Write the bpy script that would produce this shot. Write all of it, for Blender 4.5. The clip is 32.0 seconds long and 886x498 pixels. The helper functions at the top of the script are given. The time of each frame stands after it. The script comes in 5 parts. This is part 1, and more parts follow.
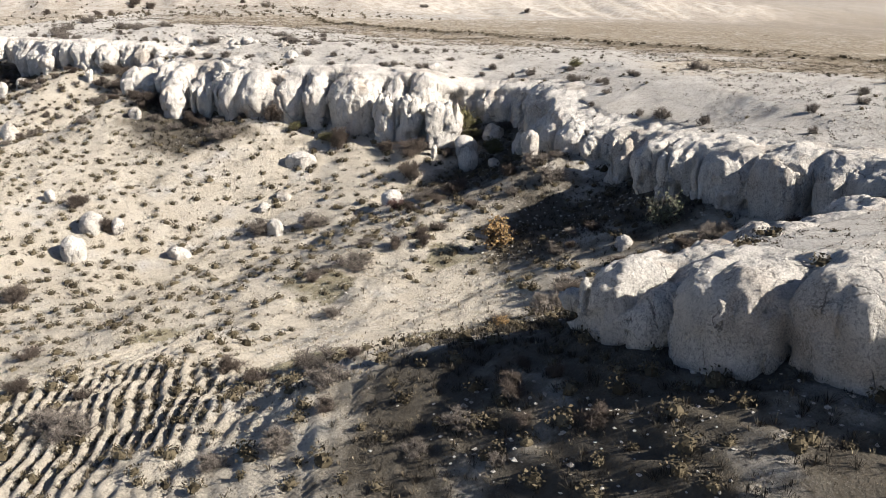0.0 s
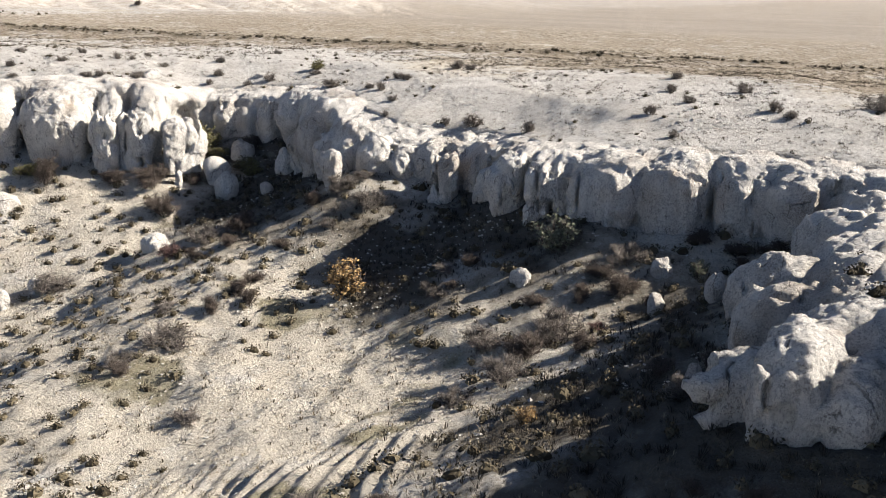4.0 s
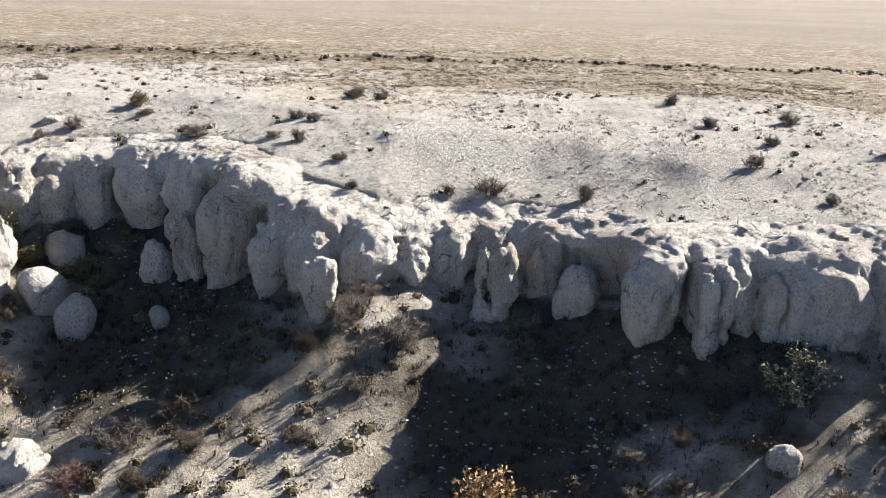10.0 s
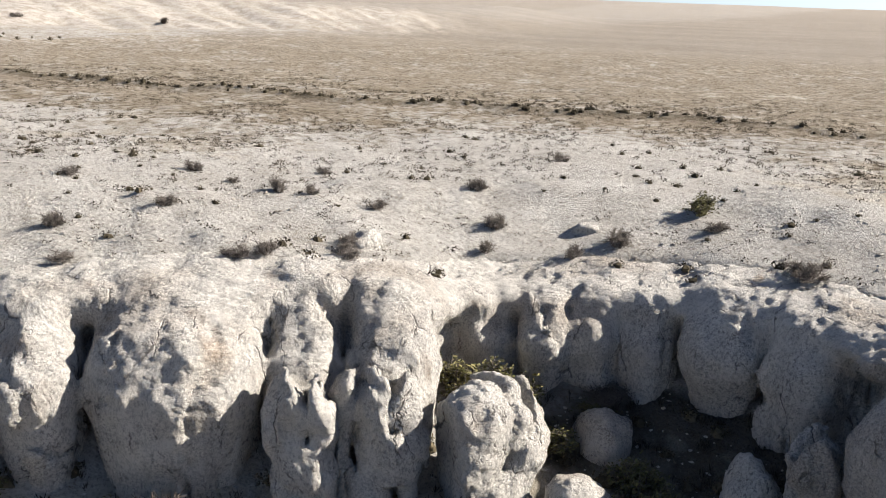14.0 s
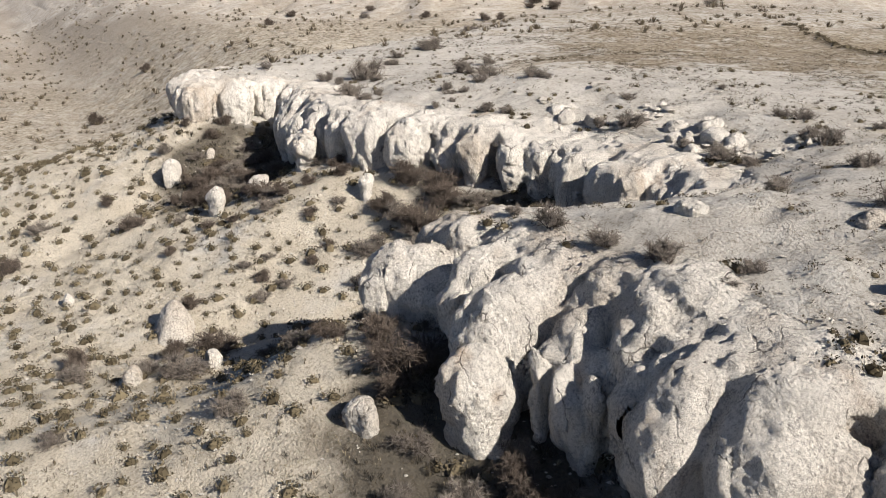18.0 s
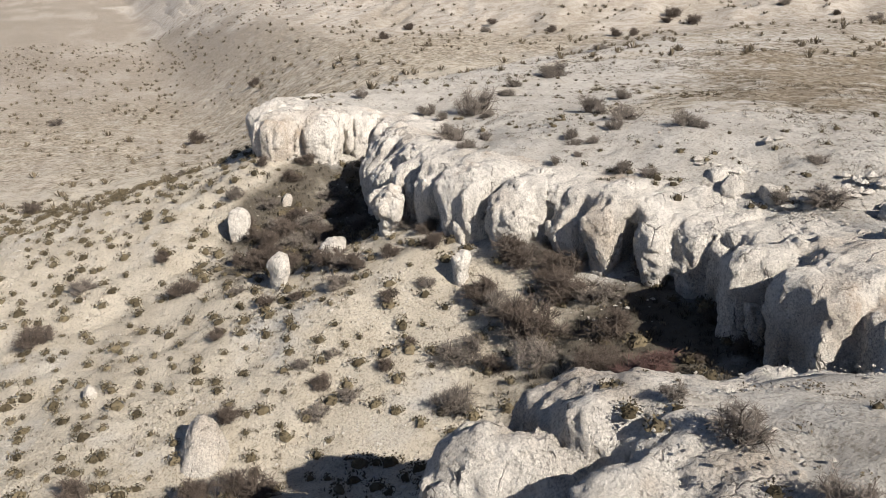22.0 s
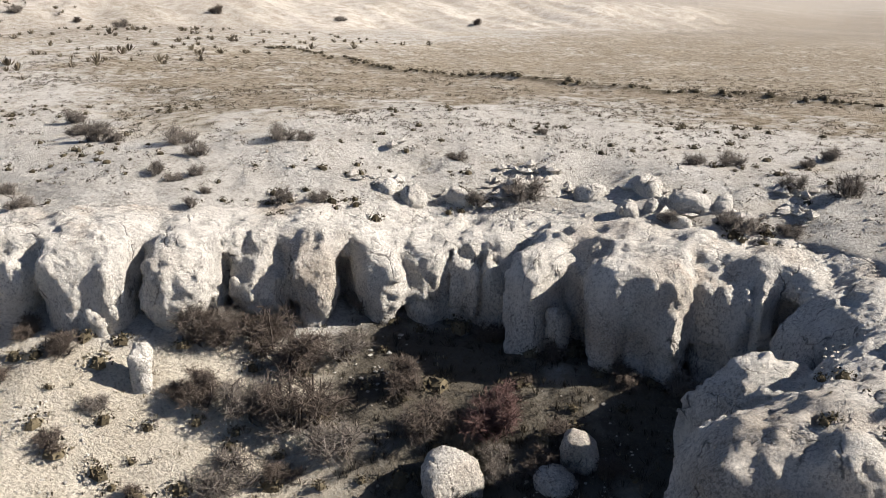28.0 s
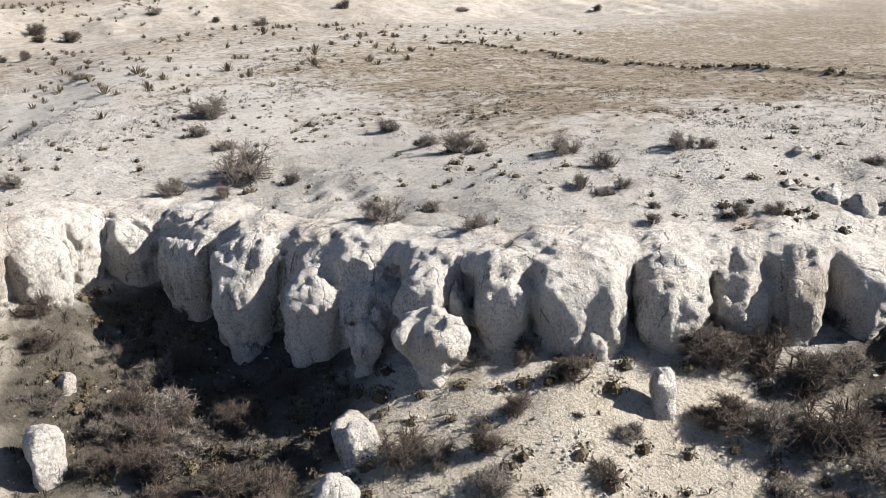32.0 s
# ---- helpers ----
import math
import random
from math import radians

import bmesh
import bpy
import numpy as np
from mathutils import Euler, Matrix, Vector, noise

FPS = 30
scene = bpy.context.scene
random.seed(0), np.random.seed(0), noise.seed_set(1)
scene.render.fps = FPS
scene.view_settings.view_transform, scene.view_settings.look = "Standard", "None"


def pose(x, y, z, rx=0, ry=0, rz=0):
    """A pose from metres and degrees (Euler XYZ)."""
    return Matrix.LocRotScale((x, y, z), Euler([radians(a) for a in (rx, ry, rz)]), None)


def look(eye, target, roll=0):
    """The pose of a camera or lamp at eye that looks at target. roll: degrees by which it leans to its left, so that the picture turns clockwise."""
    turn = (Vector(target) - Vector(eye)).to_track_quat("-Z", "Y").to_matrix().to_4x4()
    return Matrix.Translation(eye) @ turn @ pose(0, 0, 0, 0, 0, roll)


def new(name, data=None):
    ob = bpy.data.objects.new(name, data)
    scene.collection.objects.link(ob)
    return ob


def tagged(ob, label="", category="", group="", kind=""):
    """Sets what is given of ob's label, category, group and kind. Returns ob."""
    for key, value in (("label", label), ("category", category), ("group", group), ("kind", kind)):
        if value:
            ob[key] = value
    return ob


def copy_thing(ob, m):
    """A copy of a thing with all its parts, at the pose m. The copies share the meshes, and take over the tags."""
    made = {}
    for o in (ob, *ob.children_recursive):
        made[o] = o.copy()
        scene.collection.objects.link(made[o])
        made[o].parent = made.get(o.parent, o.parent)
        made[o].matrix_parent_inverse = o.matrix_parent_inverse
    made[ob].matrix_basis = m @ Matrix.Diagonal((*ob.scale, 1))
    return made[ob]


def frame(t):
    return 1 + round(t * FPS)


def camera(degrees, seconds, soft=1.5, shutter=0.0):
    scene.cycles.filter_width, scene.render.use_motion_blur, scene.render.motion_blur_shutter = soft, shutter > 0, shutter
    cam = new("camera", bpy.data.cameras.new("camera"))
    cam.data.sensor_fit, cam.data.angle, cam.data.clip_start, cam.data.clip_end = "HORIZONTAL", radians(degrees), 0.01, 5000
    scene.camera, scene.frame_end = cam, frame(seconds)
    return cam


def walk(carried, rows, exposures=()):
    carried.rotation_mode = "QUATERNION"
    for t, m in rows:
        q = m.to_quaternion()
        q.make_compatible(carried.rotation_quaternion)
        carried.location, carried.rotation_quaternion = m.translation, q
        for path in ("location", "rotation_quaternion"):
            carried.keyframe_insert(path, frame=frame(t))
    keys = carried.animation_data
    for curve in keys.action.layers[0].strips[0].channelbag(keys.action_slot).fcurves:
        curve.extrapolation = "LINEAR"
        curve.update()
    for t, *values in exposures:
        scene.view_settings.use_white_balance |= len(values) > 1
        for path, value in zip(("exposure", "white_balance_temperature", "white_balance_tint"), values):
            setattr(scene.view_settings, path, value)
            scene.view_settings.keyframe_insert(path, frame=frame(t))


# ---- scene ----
cam = camera(50.75, 32.0, 0.55)
PATH = [
    (0.0, pose(29.593, -11.639, 6.401, 74.150, -1.217, 38.799)),
    (0.5, pose(27.758, -11.706, 6.383, 74.148, -1.285, 36.388)),
    (1.0, pose(25.905, -11.612, 6.348, 74.105, -1.285, 34.348)),
    (1.5, pose(24.080, -11.568, 6.332, 74.071, -1.313, 32.376)),
    (2.0, pose(22.236, -11.269, 6.260, 74.133, -1.335, 30.512)),
    (2.5, pose(20.446, -11.018, 6.331, 74.101, -1.337, 26.682)),
    (3.0, pose(18.597, -10.679, 6.342, 74.159, -1.367, 21.842)),
    (3.5, pose(16.768, -10.164, 6.334, 74.227, -1.450, 17.252)),
    (4.0, pose(14.951, -9.563, 6.336, 74.183, -1.537, 13.428)),
    (4.5, pose(13.148, -8.869, 6.350, 74.182, -1.641, 10.099)),
    (5.0, pose(11.360, -8.078, 6.377, 74.267, -1.768, 6.990)),
    (5.5, pose(9.589, -7.182, 6.420, 74.382, -1.913, 3.825)),
    (6.0, pose(7.835, -6.177, 6.479, 74.367, -2.054, 0.326)),
    (6.5, pose(6.090, -5.113, 6.500, 74.387, -2.201, -3.594)),
    (7.0, pose(4.406, -3.838, 6.578, 74.356, -2.276, -7.476)),
    (7.5, pose(2.769, -2.376, 6.671, 74.236, -2.299, -10.634)),
    (8.0, pose(1.112, -0.784, 6.729, 74.139, -2.362, -12.423)),
    (8.5, pose(-0.334, 1.000, 6.779, 73.962, -2.369, -12.142)),
    (9.0, pose(-1.722, 2.886, 6.879, 73.699, -2.317, -11.983)),
    (9.5, pose(-2.933, 4.899, 6.898, 73.557, -2.225, -11.814)),
    (10.0, pose(-4.019, 7.054, 6.910, 73.488, -2.180, -11.705)),
    (10.5, pose(-4.906, 9.254, 6.920, 73.480, -2.128, -10.030)),
    (11.0, pose(-5.589, 11.682, 6.874, 73.477, -1.928, -5.680)),
    (11.5, pose(-6.007, 14.061, 6.859, 73.546, -1.805, -0.750)),
    (12.0, pose(-6.487, 16.162, 6.940, 73.540, -1.846, 0.315)),
    (12.5, pose(-7.201, 17.969, 6.994, 73.629, -1.922, 0.543)),
    (13.0, pose(-8.154, 19.479, 7.060, 74.823, -1.960, 0.887)),
    (13.5, pose(-9.344, 20.789, 7.058, 74.819, -1.911, 5.333)),
    (14.0, pose(-10.629, 21.821, 7.089, 74.691, -1.832, 13.003)),
    (14.5, pose(-11.981, 22.704, 7.061, 74.642, -1.711, 20.822)),
    (15.0, pose(-13.135, 23.140, 7.091, 74.607, -1.544, 28.582)),
    (15.5, pose(-14.221, 23.531, 7.071, 74.641, -1.287, 37.732)),
    (16.0, pose(-15.050, 23.805, 7.049, 74.307, -0.950, 45.644)),
    (16.5, pose(-15.724, 24.027, 7.031, 73.941, -0.598, 52.246)),
    (17.0, pose(-16.344, 24.260, 7.021, 73.659, -0.277, 57.468)),
    (17.5, pose(-17.011, 24.567, 7.024, 73.403, -0.023, 61.238)),
    (18.0, pose(-17.826, 25.014, 7.045, 72.985, 0.133, 63.484)),
    (18.5, pose(-18.730, 25.547, 7.094, 72.577, 0.231, 65.291)),
    (19.0, pose(-19.768, 26.158, 7.135, 72.562, 0.330, 67.135)),
    (19.5, pose(-20.914, 26.847, 7.145, 72.776, 0.500, 69.315)),
    (20.0, pose(-22.115, 27.478, 7.133, 72.988, 0.563, 70.726)),
    (20.5, pose(-23.391, 28.255, 7.200, 73.093, 0.593, 70.862)),
    (21.0, pose(-24.790, 29.001, 7.225, 73.222, 0.562, 70.927)),
    (21.5, pose(-26.254, 29.580, 7.304, 73.336, 0.336, 70.947)),
    (22.0, pose(-27.809, 29.984, 7.314, 73.476, 0.076, 71.042)),
    (22.5, pose(-29.353, 30.181, 7.242, 73.684, -0.287, 70.395)),
    (23.0, pose(-30.808, 30.095, 7.139, 73.901, -0.594, 66.881)),
    (23.5, pose(-32.266, 29.810, 7.066, 74.063, -0.795, 63.107)),
    (24.0, pose(-33.579, 29.371, 6.997, 74.191, -1.022, 58.833)),
    (24.5, pose(-34.893, 28.554, 6.916, 74.393, -1.386, 53.092)),
    (25.0, pose(-36.139, 27.930, 6.855, 74.438, -1.410, 47.797)),
    (25.5, pose(-37.320, 27.188, 6.799, 74.474, -1.261, 42.411)),
    (26.0, pose(-38.478, 26.306, 6.762, 74.309, -1.127, 37.868)),
    (26.5, pose(-39.639, 25.341, 6.736, 74.222, -1.004, 33.841)),
    (27.0, pose(-40.828, 24.350, 6.715, 74.289, -0.876, 30.005)),
    (27.5, pose(-42.068, 23.388, 6.692, 74.404, -0.719, 26.029)),
    (28.0, pose(-43.383, 22.513, 6.662, 74.275, -0.515, 21.586)),
    (28.5, pose(-44.717, 21.664, 6.672, 74.075, -0.281, 17.638)),
    (29.0, pose(-46.105, 20.859, 6.726, 73.860, -0.076, 14.590)),
    (29.5, pose(-47.539, 20.134, 6.802, 73.661, 0.115, 14.423)),
    (30.0, pose(-49.043, 19.599, 6.876, 73.535, 0.343, 15.241)),
    (30.5, pose(-50.592, 19.102, 7.000, 73.416, 0.556, 16.079)),
    (31.0, pose(-52.206, 18.820, 7.125, 73.319, 0.790, 17.077)),
    (31.5, pose(-53.912, 18.702, 7.235, 73.341, 1.059, 19.593)),
    (32.0, pose(-55.592, 18.530, 7.458, 73.412, 1.452, 24.206)),
]
walk(cam, PATH, [(0.0, 1.24, 6380, 10), (3.0, 1.34, 6380, 10), (7.0, 1.66, 6380, 10), (12.0, 1.64, 6380, 10), (14.0, 1.32, 6380, 10),
                 (16.0, 1.06, 6480, 10), (24.0, 1.02, 6480, 10), (28.0, 1.26, 6400, 10), (32.0, 1.32, 6200, 10)])

# ---------------------------------------------------------------- daylight
SUN_ELEVATION, SUN_AZIMUTH = 32.0, 17.0      # degrees; azimuth from +x towards +y
sun_way = Vector((math.cos(radians(SUN_ELEVATION)) * math.cos(radians(SUN_AZIMUTH)),
                  math.cos(radians(SUN_ELEVATION)) * math.sin(radians(SUN_AZIMUTH)), math.sin(radians(SUN_ELEVATION))))
sky = bpy.data.worlds.new("sky")
sky.use_nodes = True
scene.world = sky
sky_tex = sky.node_tree.nodes.new("ShaderNodeTexSky")
sky_tex.sky_type, sky_tex.sun_disc = "NISHITA", False
sky_tex.sun_elevation, sky_tex.sun_rotation = radians(SUN_ELEVATION), radians(90 - SUN_AZIMUTH)
sky_tex.altitude, sky_tex.air_density, sky_tex.dust_density, sky_tex.ozone_density = 1000, 0.42, 0.9, 1.0
sky.node_tree.links.new(sky_tex.outputs[0], sky.node_tree.nodes["Background"].inputs[0])
sky.node_tree.nodes["Background"].inputs[1].default_value = 0.078
sun = new("sun", bpy.data.lights.new("sun", "SUN"))
sun.data.energy, sun.data.angle, sun.data.color = 5.0, radians(0.53), (1.0, 0.93, 0.85)
sun.matrix_world = look(sun_way * 50, (0, 0, 0))

# ---------------------------------------------------------------- materials
class Nodes:
    """A short way to write node materials."""

    def __init__(self, name):
        self.mat = bpy.data.materials.new(name)
        self.mat.use_nodes = True
        self.tree = self.mat.node_tree
        self.bsdf = self.tree.nodes["Principled BSDF"]

    def add(self, kind, inputs=None, **props):
        node = self.tree.nodes.new(kind)
        if "operation" in props:
            node.operation = props["operation"]
        if "feature" in props:
            node.feature = props["feature"]
        if "attribute_name" in props:
            node.attribute_name = props["attribute_name"]
        if "data_type" in props:
            node.data_type, node.blend_type = props["data_type"], props["blend_type"]
        for key, value in (inputs or {}).items():
            self.put(node.inputs[key], value)
        return node

    def put(self, socket, value):
        if hasattr(value, "is_output"):
            self.tree.links.new(value, socket)
        else:
            socket.default_value = value

    def place(self):
        return self.add("ShaderNodeNewGeometry").outputs["Position"]

    def noise(self, vector, scale, detail=4.0, rough=0.55, stretch=None):
        if stretch:
            vector = self.add("ShaderNodeMapping", {"Vector": vector, "Scale": stretch}).outputs[0]
        return self.add("ShaderNodeTexNoise", {"Vector": vector, "Scale": scale, "Detail": detail, "Roughness": rough}).outputs[0]

    def ramp(self, value, stops):
        node = self.add("ShaderNodeValToRGB", {"Fac": value})
        ramp = node.color_ramp
        while len(ramp.elements) < len(stops):
            ramp.elements.new(0.5)
        for el, (pos, col) in zip(ramp.elements, stops):
            el.position, el.color = pos, (*col, 1) if len(col) == 3 else col
        return node.outputs[0]

    def grey(self, value, a, b, lo=0.0, hi=1.0):
        return self.add("ShaderNodeMapRange", {"Value": value, "From Min": a, "From Max": b, "To Min": lo, "To Max": hi}).outputs[0]

    def mix(self, fac, a, b, how="MIX"):
        node = self.add("ShaderNodeMix", data_type="RGBA", blend_type=how)
        self.put(node.inputs[0], fac)
        for socket, value in ((node.inputs[6], a), (node.inputs[7], b)):
            self.put(socket, (*value, 1) if isinstance(value, tuple) and len(value) == 3 else value)
        return node.outputs[2]

    def math(self, how, a, b=0.0):
        return self.add("ShaderNodeMath", {0: a, 1: b}, operation=how).outputs[0]

    def attr(self, name):
        return self.add("ShaderNodeAttribute", attribute_name=name).outputs["Fac"]

    def bump(self, height, strength, distance, normal=None):
        node = self.add("ShaderNodeBump", {"Height": height, "Strength": strength, "Distance": distance})
        if normal is not None:
            self.put(node.inputs["Normal"], normal)
        return node.outputs[0]

    def done(self, color, rough=0.9, normal=None, specular=0.2):
        self.put(self.bsdf.inputs["Base Color"], color if not isinstance(color, tuple) else (*color, 1))
        self.put(self.bsdf.inputs["Roughness"], rough)
        self.bsdf.inputs["Specular IOR Level"].default_value = specular
        if normal is not None:
            self.put(self.bsdf.inputs["Normal"], normal)
        return self.mat


def chalk_rock(name="chalk rock", pale=(0.76, 0.71, 0.63), warm=(0.44, 0.345, 0.25), grey=(0.12, 0.115, 0.11)):
    """Weathered tuff: pale crust, warm fresh scars, dark lichen specks and pocked grain."""
    n = Nodes(name)
    p = n.place()
    broad, mid = n.noise(p, 0.30, 3), n.noise(p, 1.3, 5, 0.6)
    grain, speck = n.noise(p, 9.0, 6, 0.8), n.noise(p, 17.0, 3, 0.65)
    streak = n.noise(p, 1.8, 4, 0.6, (1.0, 1.0, 0.2))
    col = n.mix(n.grey(streak, 0.40, 0.68), pale, tuple(c * 0.80 for c in pale))
    col = n.mix(n.grey(broad, 0.52, 0.70, 0, 0.6), col, warm)
    lichen = n.math("MULTIPLY", n.grey(n.math("ADD", n.math("MULTIPLY", broad, 0.5), n.math("MULTIPLY", mid, 0.5)), 0.44, 0.62), n.grey(speck, 0.49, 0.58))
    col = n.mix(n.math("MULTIPLY", lichen, 0.5), col, grey)
    col = n.mix(n.grey(grain, 0.52, 0.68, 0.0, 0.5), col, (0.24, 0.205, 0.165))
    pits = n.add("ShaderNodeTexVoronoi", {"Vector": p, "Scale": 6.0, "Randomness": 1.0}, feature="F1").outputs["Distance"]
    warp = n.add("ShaderNodeVectorMath", {0: p, 1: n.add("ShaderNodeVectorMath", {0: n.add("ShaderNodeTexNoise", {"Vector": p, "Scale": 5.0, "Detail": 3.0}).outputs["Color"], "Scale": 0.22}, operation="SCALE").outputs[0]}, operation="ADD").outputs[0]
    pores = n.add("ShaderNodeTexVoronoi", {"Vector": warp, "Scale": 10.0, "Randomness": 1.0}, feature="F1").outputs["Distance"]
    crusty = n.grey(n.noise(p, 0.9, 5, 0.65), 0.40, 0.66)
    size = n.grey(n.noise(p, 4.0, 2, 0.5), 0.3, 0.7, 0.10, 0.42)
    hole = n.math("MULTIPLY", n.grey(n.math("SUBTRACT", size, pores), -0.03, 0.10), n.math("ADD", n.math("MULTIPLY", crusty, 0.75), 0.22))
    col = n.mix(n.math("MULTIPLY", hole, 0.45), col, (0.14, 0.122, 0.10))
    rust = n.math("MULTIPLY", n.grey(n.noise(p, 0.42, 3), 0.60, 0.72), n.grey(streak, 0.42, 0.62))
    col = n.mix(n.math("MULTIPLY", rust, 0.5), col, (0.40, 0.25, 0.13))
    pepper = n.math("MULTIPLY", n.grey(n.noise(p, 13.0, 4, 0.75, (1.0, 1.0, 0.6)), 0.50, 0.60), n.grey(n.noise(p, 0.8, 4, 0.6), 0.36, 0.62, 0.10, 0.62))
    col = n.mix(pepper, col, (0.17, 0.152, 0.13))
    bright = n.grey(n.noise(p, 21.0, 3, 0.7), 0.56, 0.66, 0, 0.55)
    col = n.mix(bright, col, (0.80, 0.76, 0.68))
    crack = n.add("ShaderNodeTexVoronoi", {"Vector": n.add("ShaderNodeMapping", {"Vector": warp, "Scale": (1.0, 1.0, 0.35)}).outputs[0], "Scale": 0.9, "Randomness": 1.0}, feature="DISTANCE_TO_EDGE").outputs["Distance"]
    crack = n.math("MULTIPLY", n.grey(crack, 0.022, 0.004), n.grey(mid, 0.50, 0.60))
    col = n.mix(n.math("MULTIPLY", crack, 0.7), col, (0.10, 0.085, 0.07))
    height = n.math("SUBTRACT", n.math("MULTIPLY", grain, 1.0), n.math("MULTIPLY", crack, 0.5))
    height = n.math("ADD", height, n.math("ADD", n.math("MULTIPLY", mid, 0.7), n.math("ADD", n.math("MULTIPLY", pits, 0.25), n.math("MULTIPLY", hole, -0.30))))
    return n.done(col, 0.95, n.bump(height, 1.0, 0.22), 0.1)


def ground_material():
    """Chalky soil, dry steppe grass and bare crust, mixed by masks on the sheet."""
    n = Nodes("steppe ground")
    p = n.place()
    mid, small = n.noise(p, 0.55, 5, 0.6), n.noise(p, 3.0, 6, 0.75)
    fine = n.noise(p, 11.0, 5, 0.8)
    crust = n.mix(n.grey(mid, 0.35, 0.68), (0.62, 0.59, 0.535), (0.49, 0.455, 0.40))
    crust = n.mix(n.grey(small, 0.50, 0.70, 0, 0.6), crust, (0.25, 0.215, 0.17))
    soil = n.mix(n.grey(mid, 0.38, 0.65), (0.66, 0.595, 0.485), (0.56, 0.495, 0.39))
    soil = n.mix(n.grey(small, 0.52, 0.72, 0, 0.45), soil, (0.24, 0.195, 0.135))
    grass = n.mix(n.grey(mid, 0.36, 0.66), (0.375, 0.315, 0.235), (0.295, 0.24, 0.172))
    grass = n.mix(n.grey(small, 0.46, 0.64, 0, 0.8), grass, (0.12, 0.095, 0.06))
    dots = n.noise(p, 1.5, 3, 0.55)
    grass = n.mix(n.grey(dots, 0.52, 0.64, 0, 0.7), grass, (0.14, 0.11, 0.07))
    green = n.mix(n.grey(small, 0.4, 0.62), (0.27, 0.24, 0.13), (0.15, 0.13, 0.065))
    wobble = n.math("MULTIPLY", n.math("SUBTRACT", mid, 0.5), 0.9)

    def mask(name, lo=0.35, hi=0.65):
        return n.grey(n.math("ADD", n.attr(name), wobble), lo, hi)
    col = n.mix(mask("soil"), crust, soil)
    stipple = n.math("MULTIPLY", n.math("SUBTRACT", dots, 0.5), 1.6)
    col = n.mix(n.grey(n.math("ADD", n.math("ADD", n.attr("grass"), wobble), stipple), 0.25, 0.85), col, grass)
    col = n.mix(n.math("MULTIPLY", mask("green"), 0.75), col, green)
    far = n.mix(n.grey(n.noise(p, 0.012, 3, 0.5, (1.0, 3.0, 1.0)), 0.35, 0.65), (0.255, 0.22, 0.178), (0.32, 0.275, 0.225))
    far = n.mix(n.grey(n.noise(p, 0.35, 5, 0.7), 0.45, 0.7, 0, 0.5), far, (0.17, 0.14, 0.10))
    col = n.mix(n.math("MULTIPLY", n.attr("far"), 0.8), col, far)
    col = n.mix(n.attr("pale"), col, n.mix(n.grey(n.noise(p, 0.5, 5, 0.7), 0.42, 0.62), (0.58, 0.53, 0.46), (0.36, 0.31, 0.25)))
    # litter on gully floors, with their shade also painted into this near-black colour
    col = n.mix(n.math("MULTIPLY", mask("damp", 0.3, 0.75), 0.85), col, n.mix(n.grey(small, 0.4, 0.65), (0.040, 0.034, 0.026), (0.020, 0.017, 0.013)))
    clods = n.add("ShaderNodeTexVoronoi", {"Vector": p, "Scale": 7.0, "Randomness": 1.0}, feature="F1").outputs["Distance"]
    stones = n.math("MULTIPLY", n.grey(clods, 0.36, 0.20), n.grey(small, 0.42, 0.60))
    col = n.mix(n.math("MULTIPLY", stones, 0.5), col, (0.16, 0.13, 0.09))
    col = n.mix(n.attr("furrow"), col, (0.085, 0.066, 0.04))
    col = n.mix(n.grey(fine, 0.50, 0.62, 0, 0.52), col, (0.17, 0.14, 0.10))
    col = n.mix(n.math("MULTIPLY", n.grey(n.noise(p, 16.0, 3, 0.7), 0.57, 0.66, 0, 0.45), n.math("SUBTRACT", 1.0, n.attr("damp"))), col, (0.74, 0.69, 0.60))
    height = n.math("ADD", n.math("MULTIPLY", small, 0.6), n.math("ADD", n.math("MULTIPLY", fine, 0.75), n.math("MULTIPLY", clods, 0.20)))
    return n.done(col, 0.97, n.bump(height, 1.0, 0.30), 0.08)


def twig_material(name, dark, pale):
    n = Nodes(name)
    rnd = n.add("ShaderNodeObjectInfo").outputs["Random"]
    isl = n.add("ShaderNodeNewGeometry").outputs["Random Per Island"]
    col = n.mix(isl, dark, pale)
    col = n.mix(n.grey(rnd, 0, 1, 0.0, 0.35), col, tuple(c * 0.6 for c in dark))
    return n.done(col, 0.9, None, 0.1)


ROCK = chalk_rock()
GROUND = ground_material()
TWIG_GREY = twig_material("grey twigs", (0.095, 0.08, 0.067), (0.27, 0.235, 0.20))
TWIG_DARK = twig_material("dark stems", (0.045, 0.036, 0.030), (0.11, 0.09, 0.075))
TWIG_RED = twig_material("reddish twigs", (0.085, 0.048, 0.042), (0.19, 0.12, 0.105))
LEAF_TAN = twig_material("tan leaves", (0.27, 0.16, 0.065), (0.46, 0.32, 0.15))
LEAF_OLIVE = twig_material("olive leaves", (0.09, 0.085, 0.035), (0.24, 0.215, 0.09))
LEAF_PALE = twig_material("grey-green leaves", (0.10, 0.11, 0.07), (0.25, 0.25, 0.17))
TUFT = twig_material("dry tuft", (0.07, 0.057, 0.04), (0.19, 0.155, 0.105))
CUSHION = twig_material("cushion leaves", (0.036, 0.029, 0.018), (0.125, 0.102, 0.064))
TWIG_BROWN = twig_material("brown twigs", (0.055, 0.043, 0.034), (0.165, 0.132, 0.108))
TUFT_PALE = twig_material("pale dry tuft", (0.050, 0.040, 0.027), (0.155, 0.125, 0.085))
# scrub coloured near black, which deepens the shade of the gullies
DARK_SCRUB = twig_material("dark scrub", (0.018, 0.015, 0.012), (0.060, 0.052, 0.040))
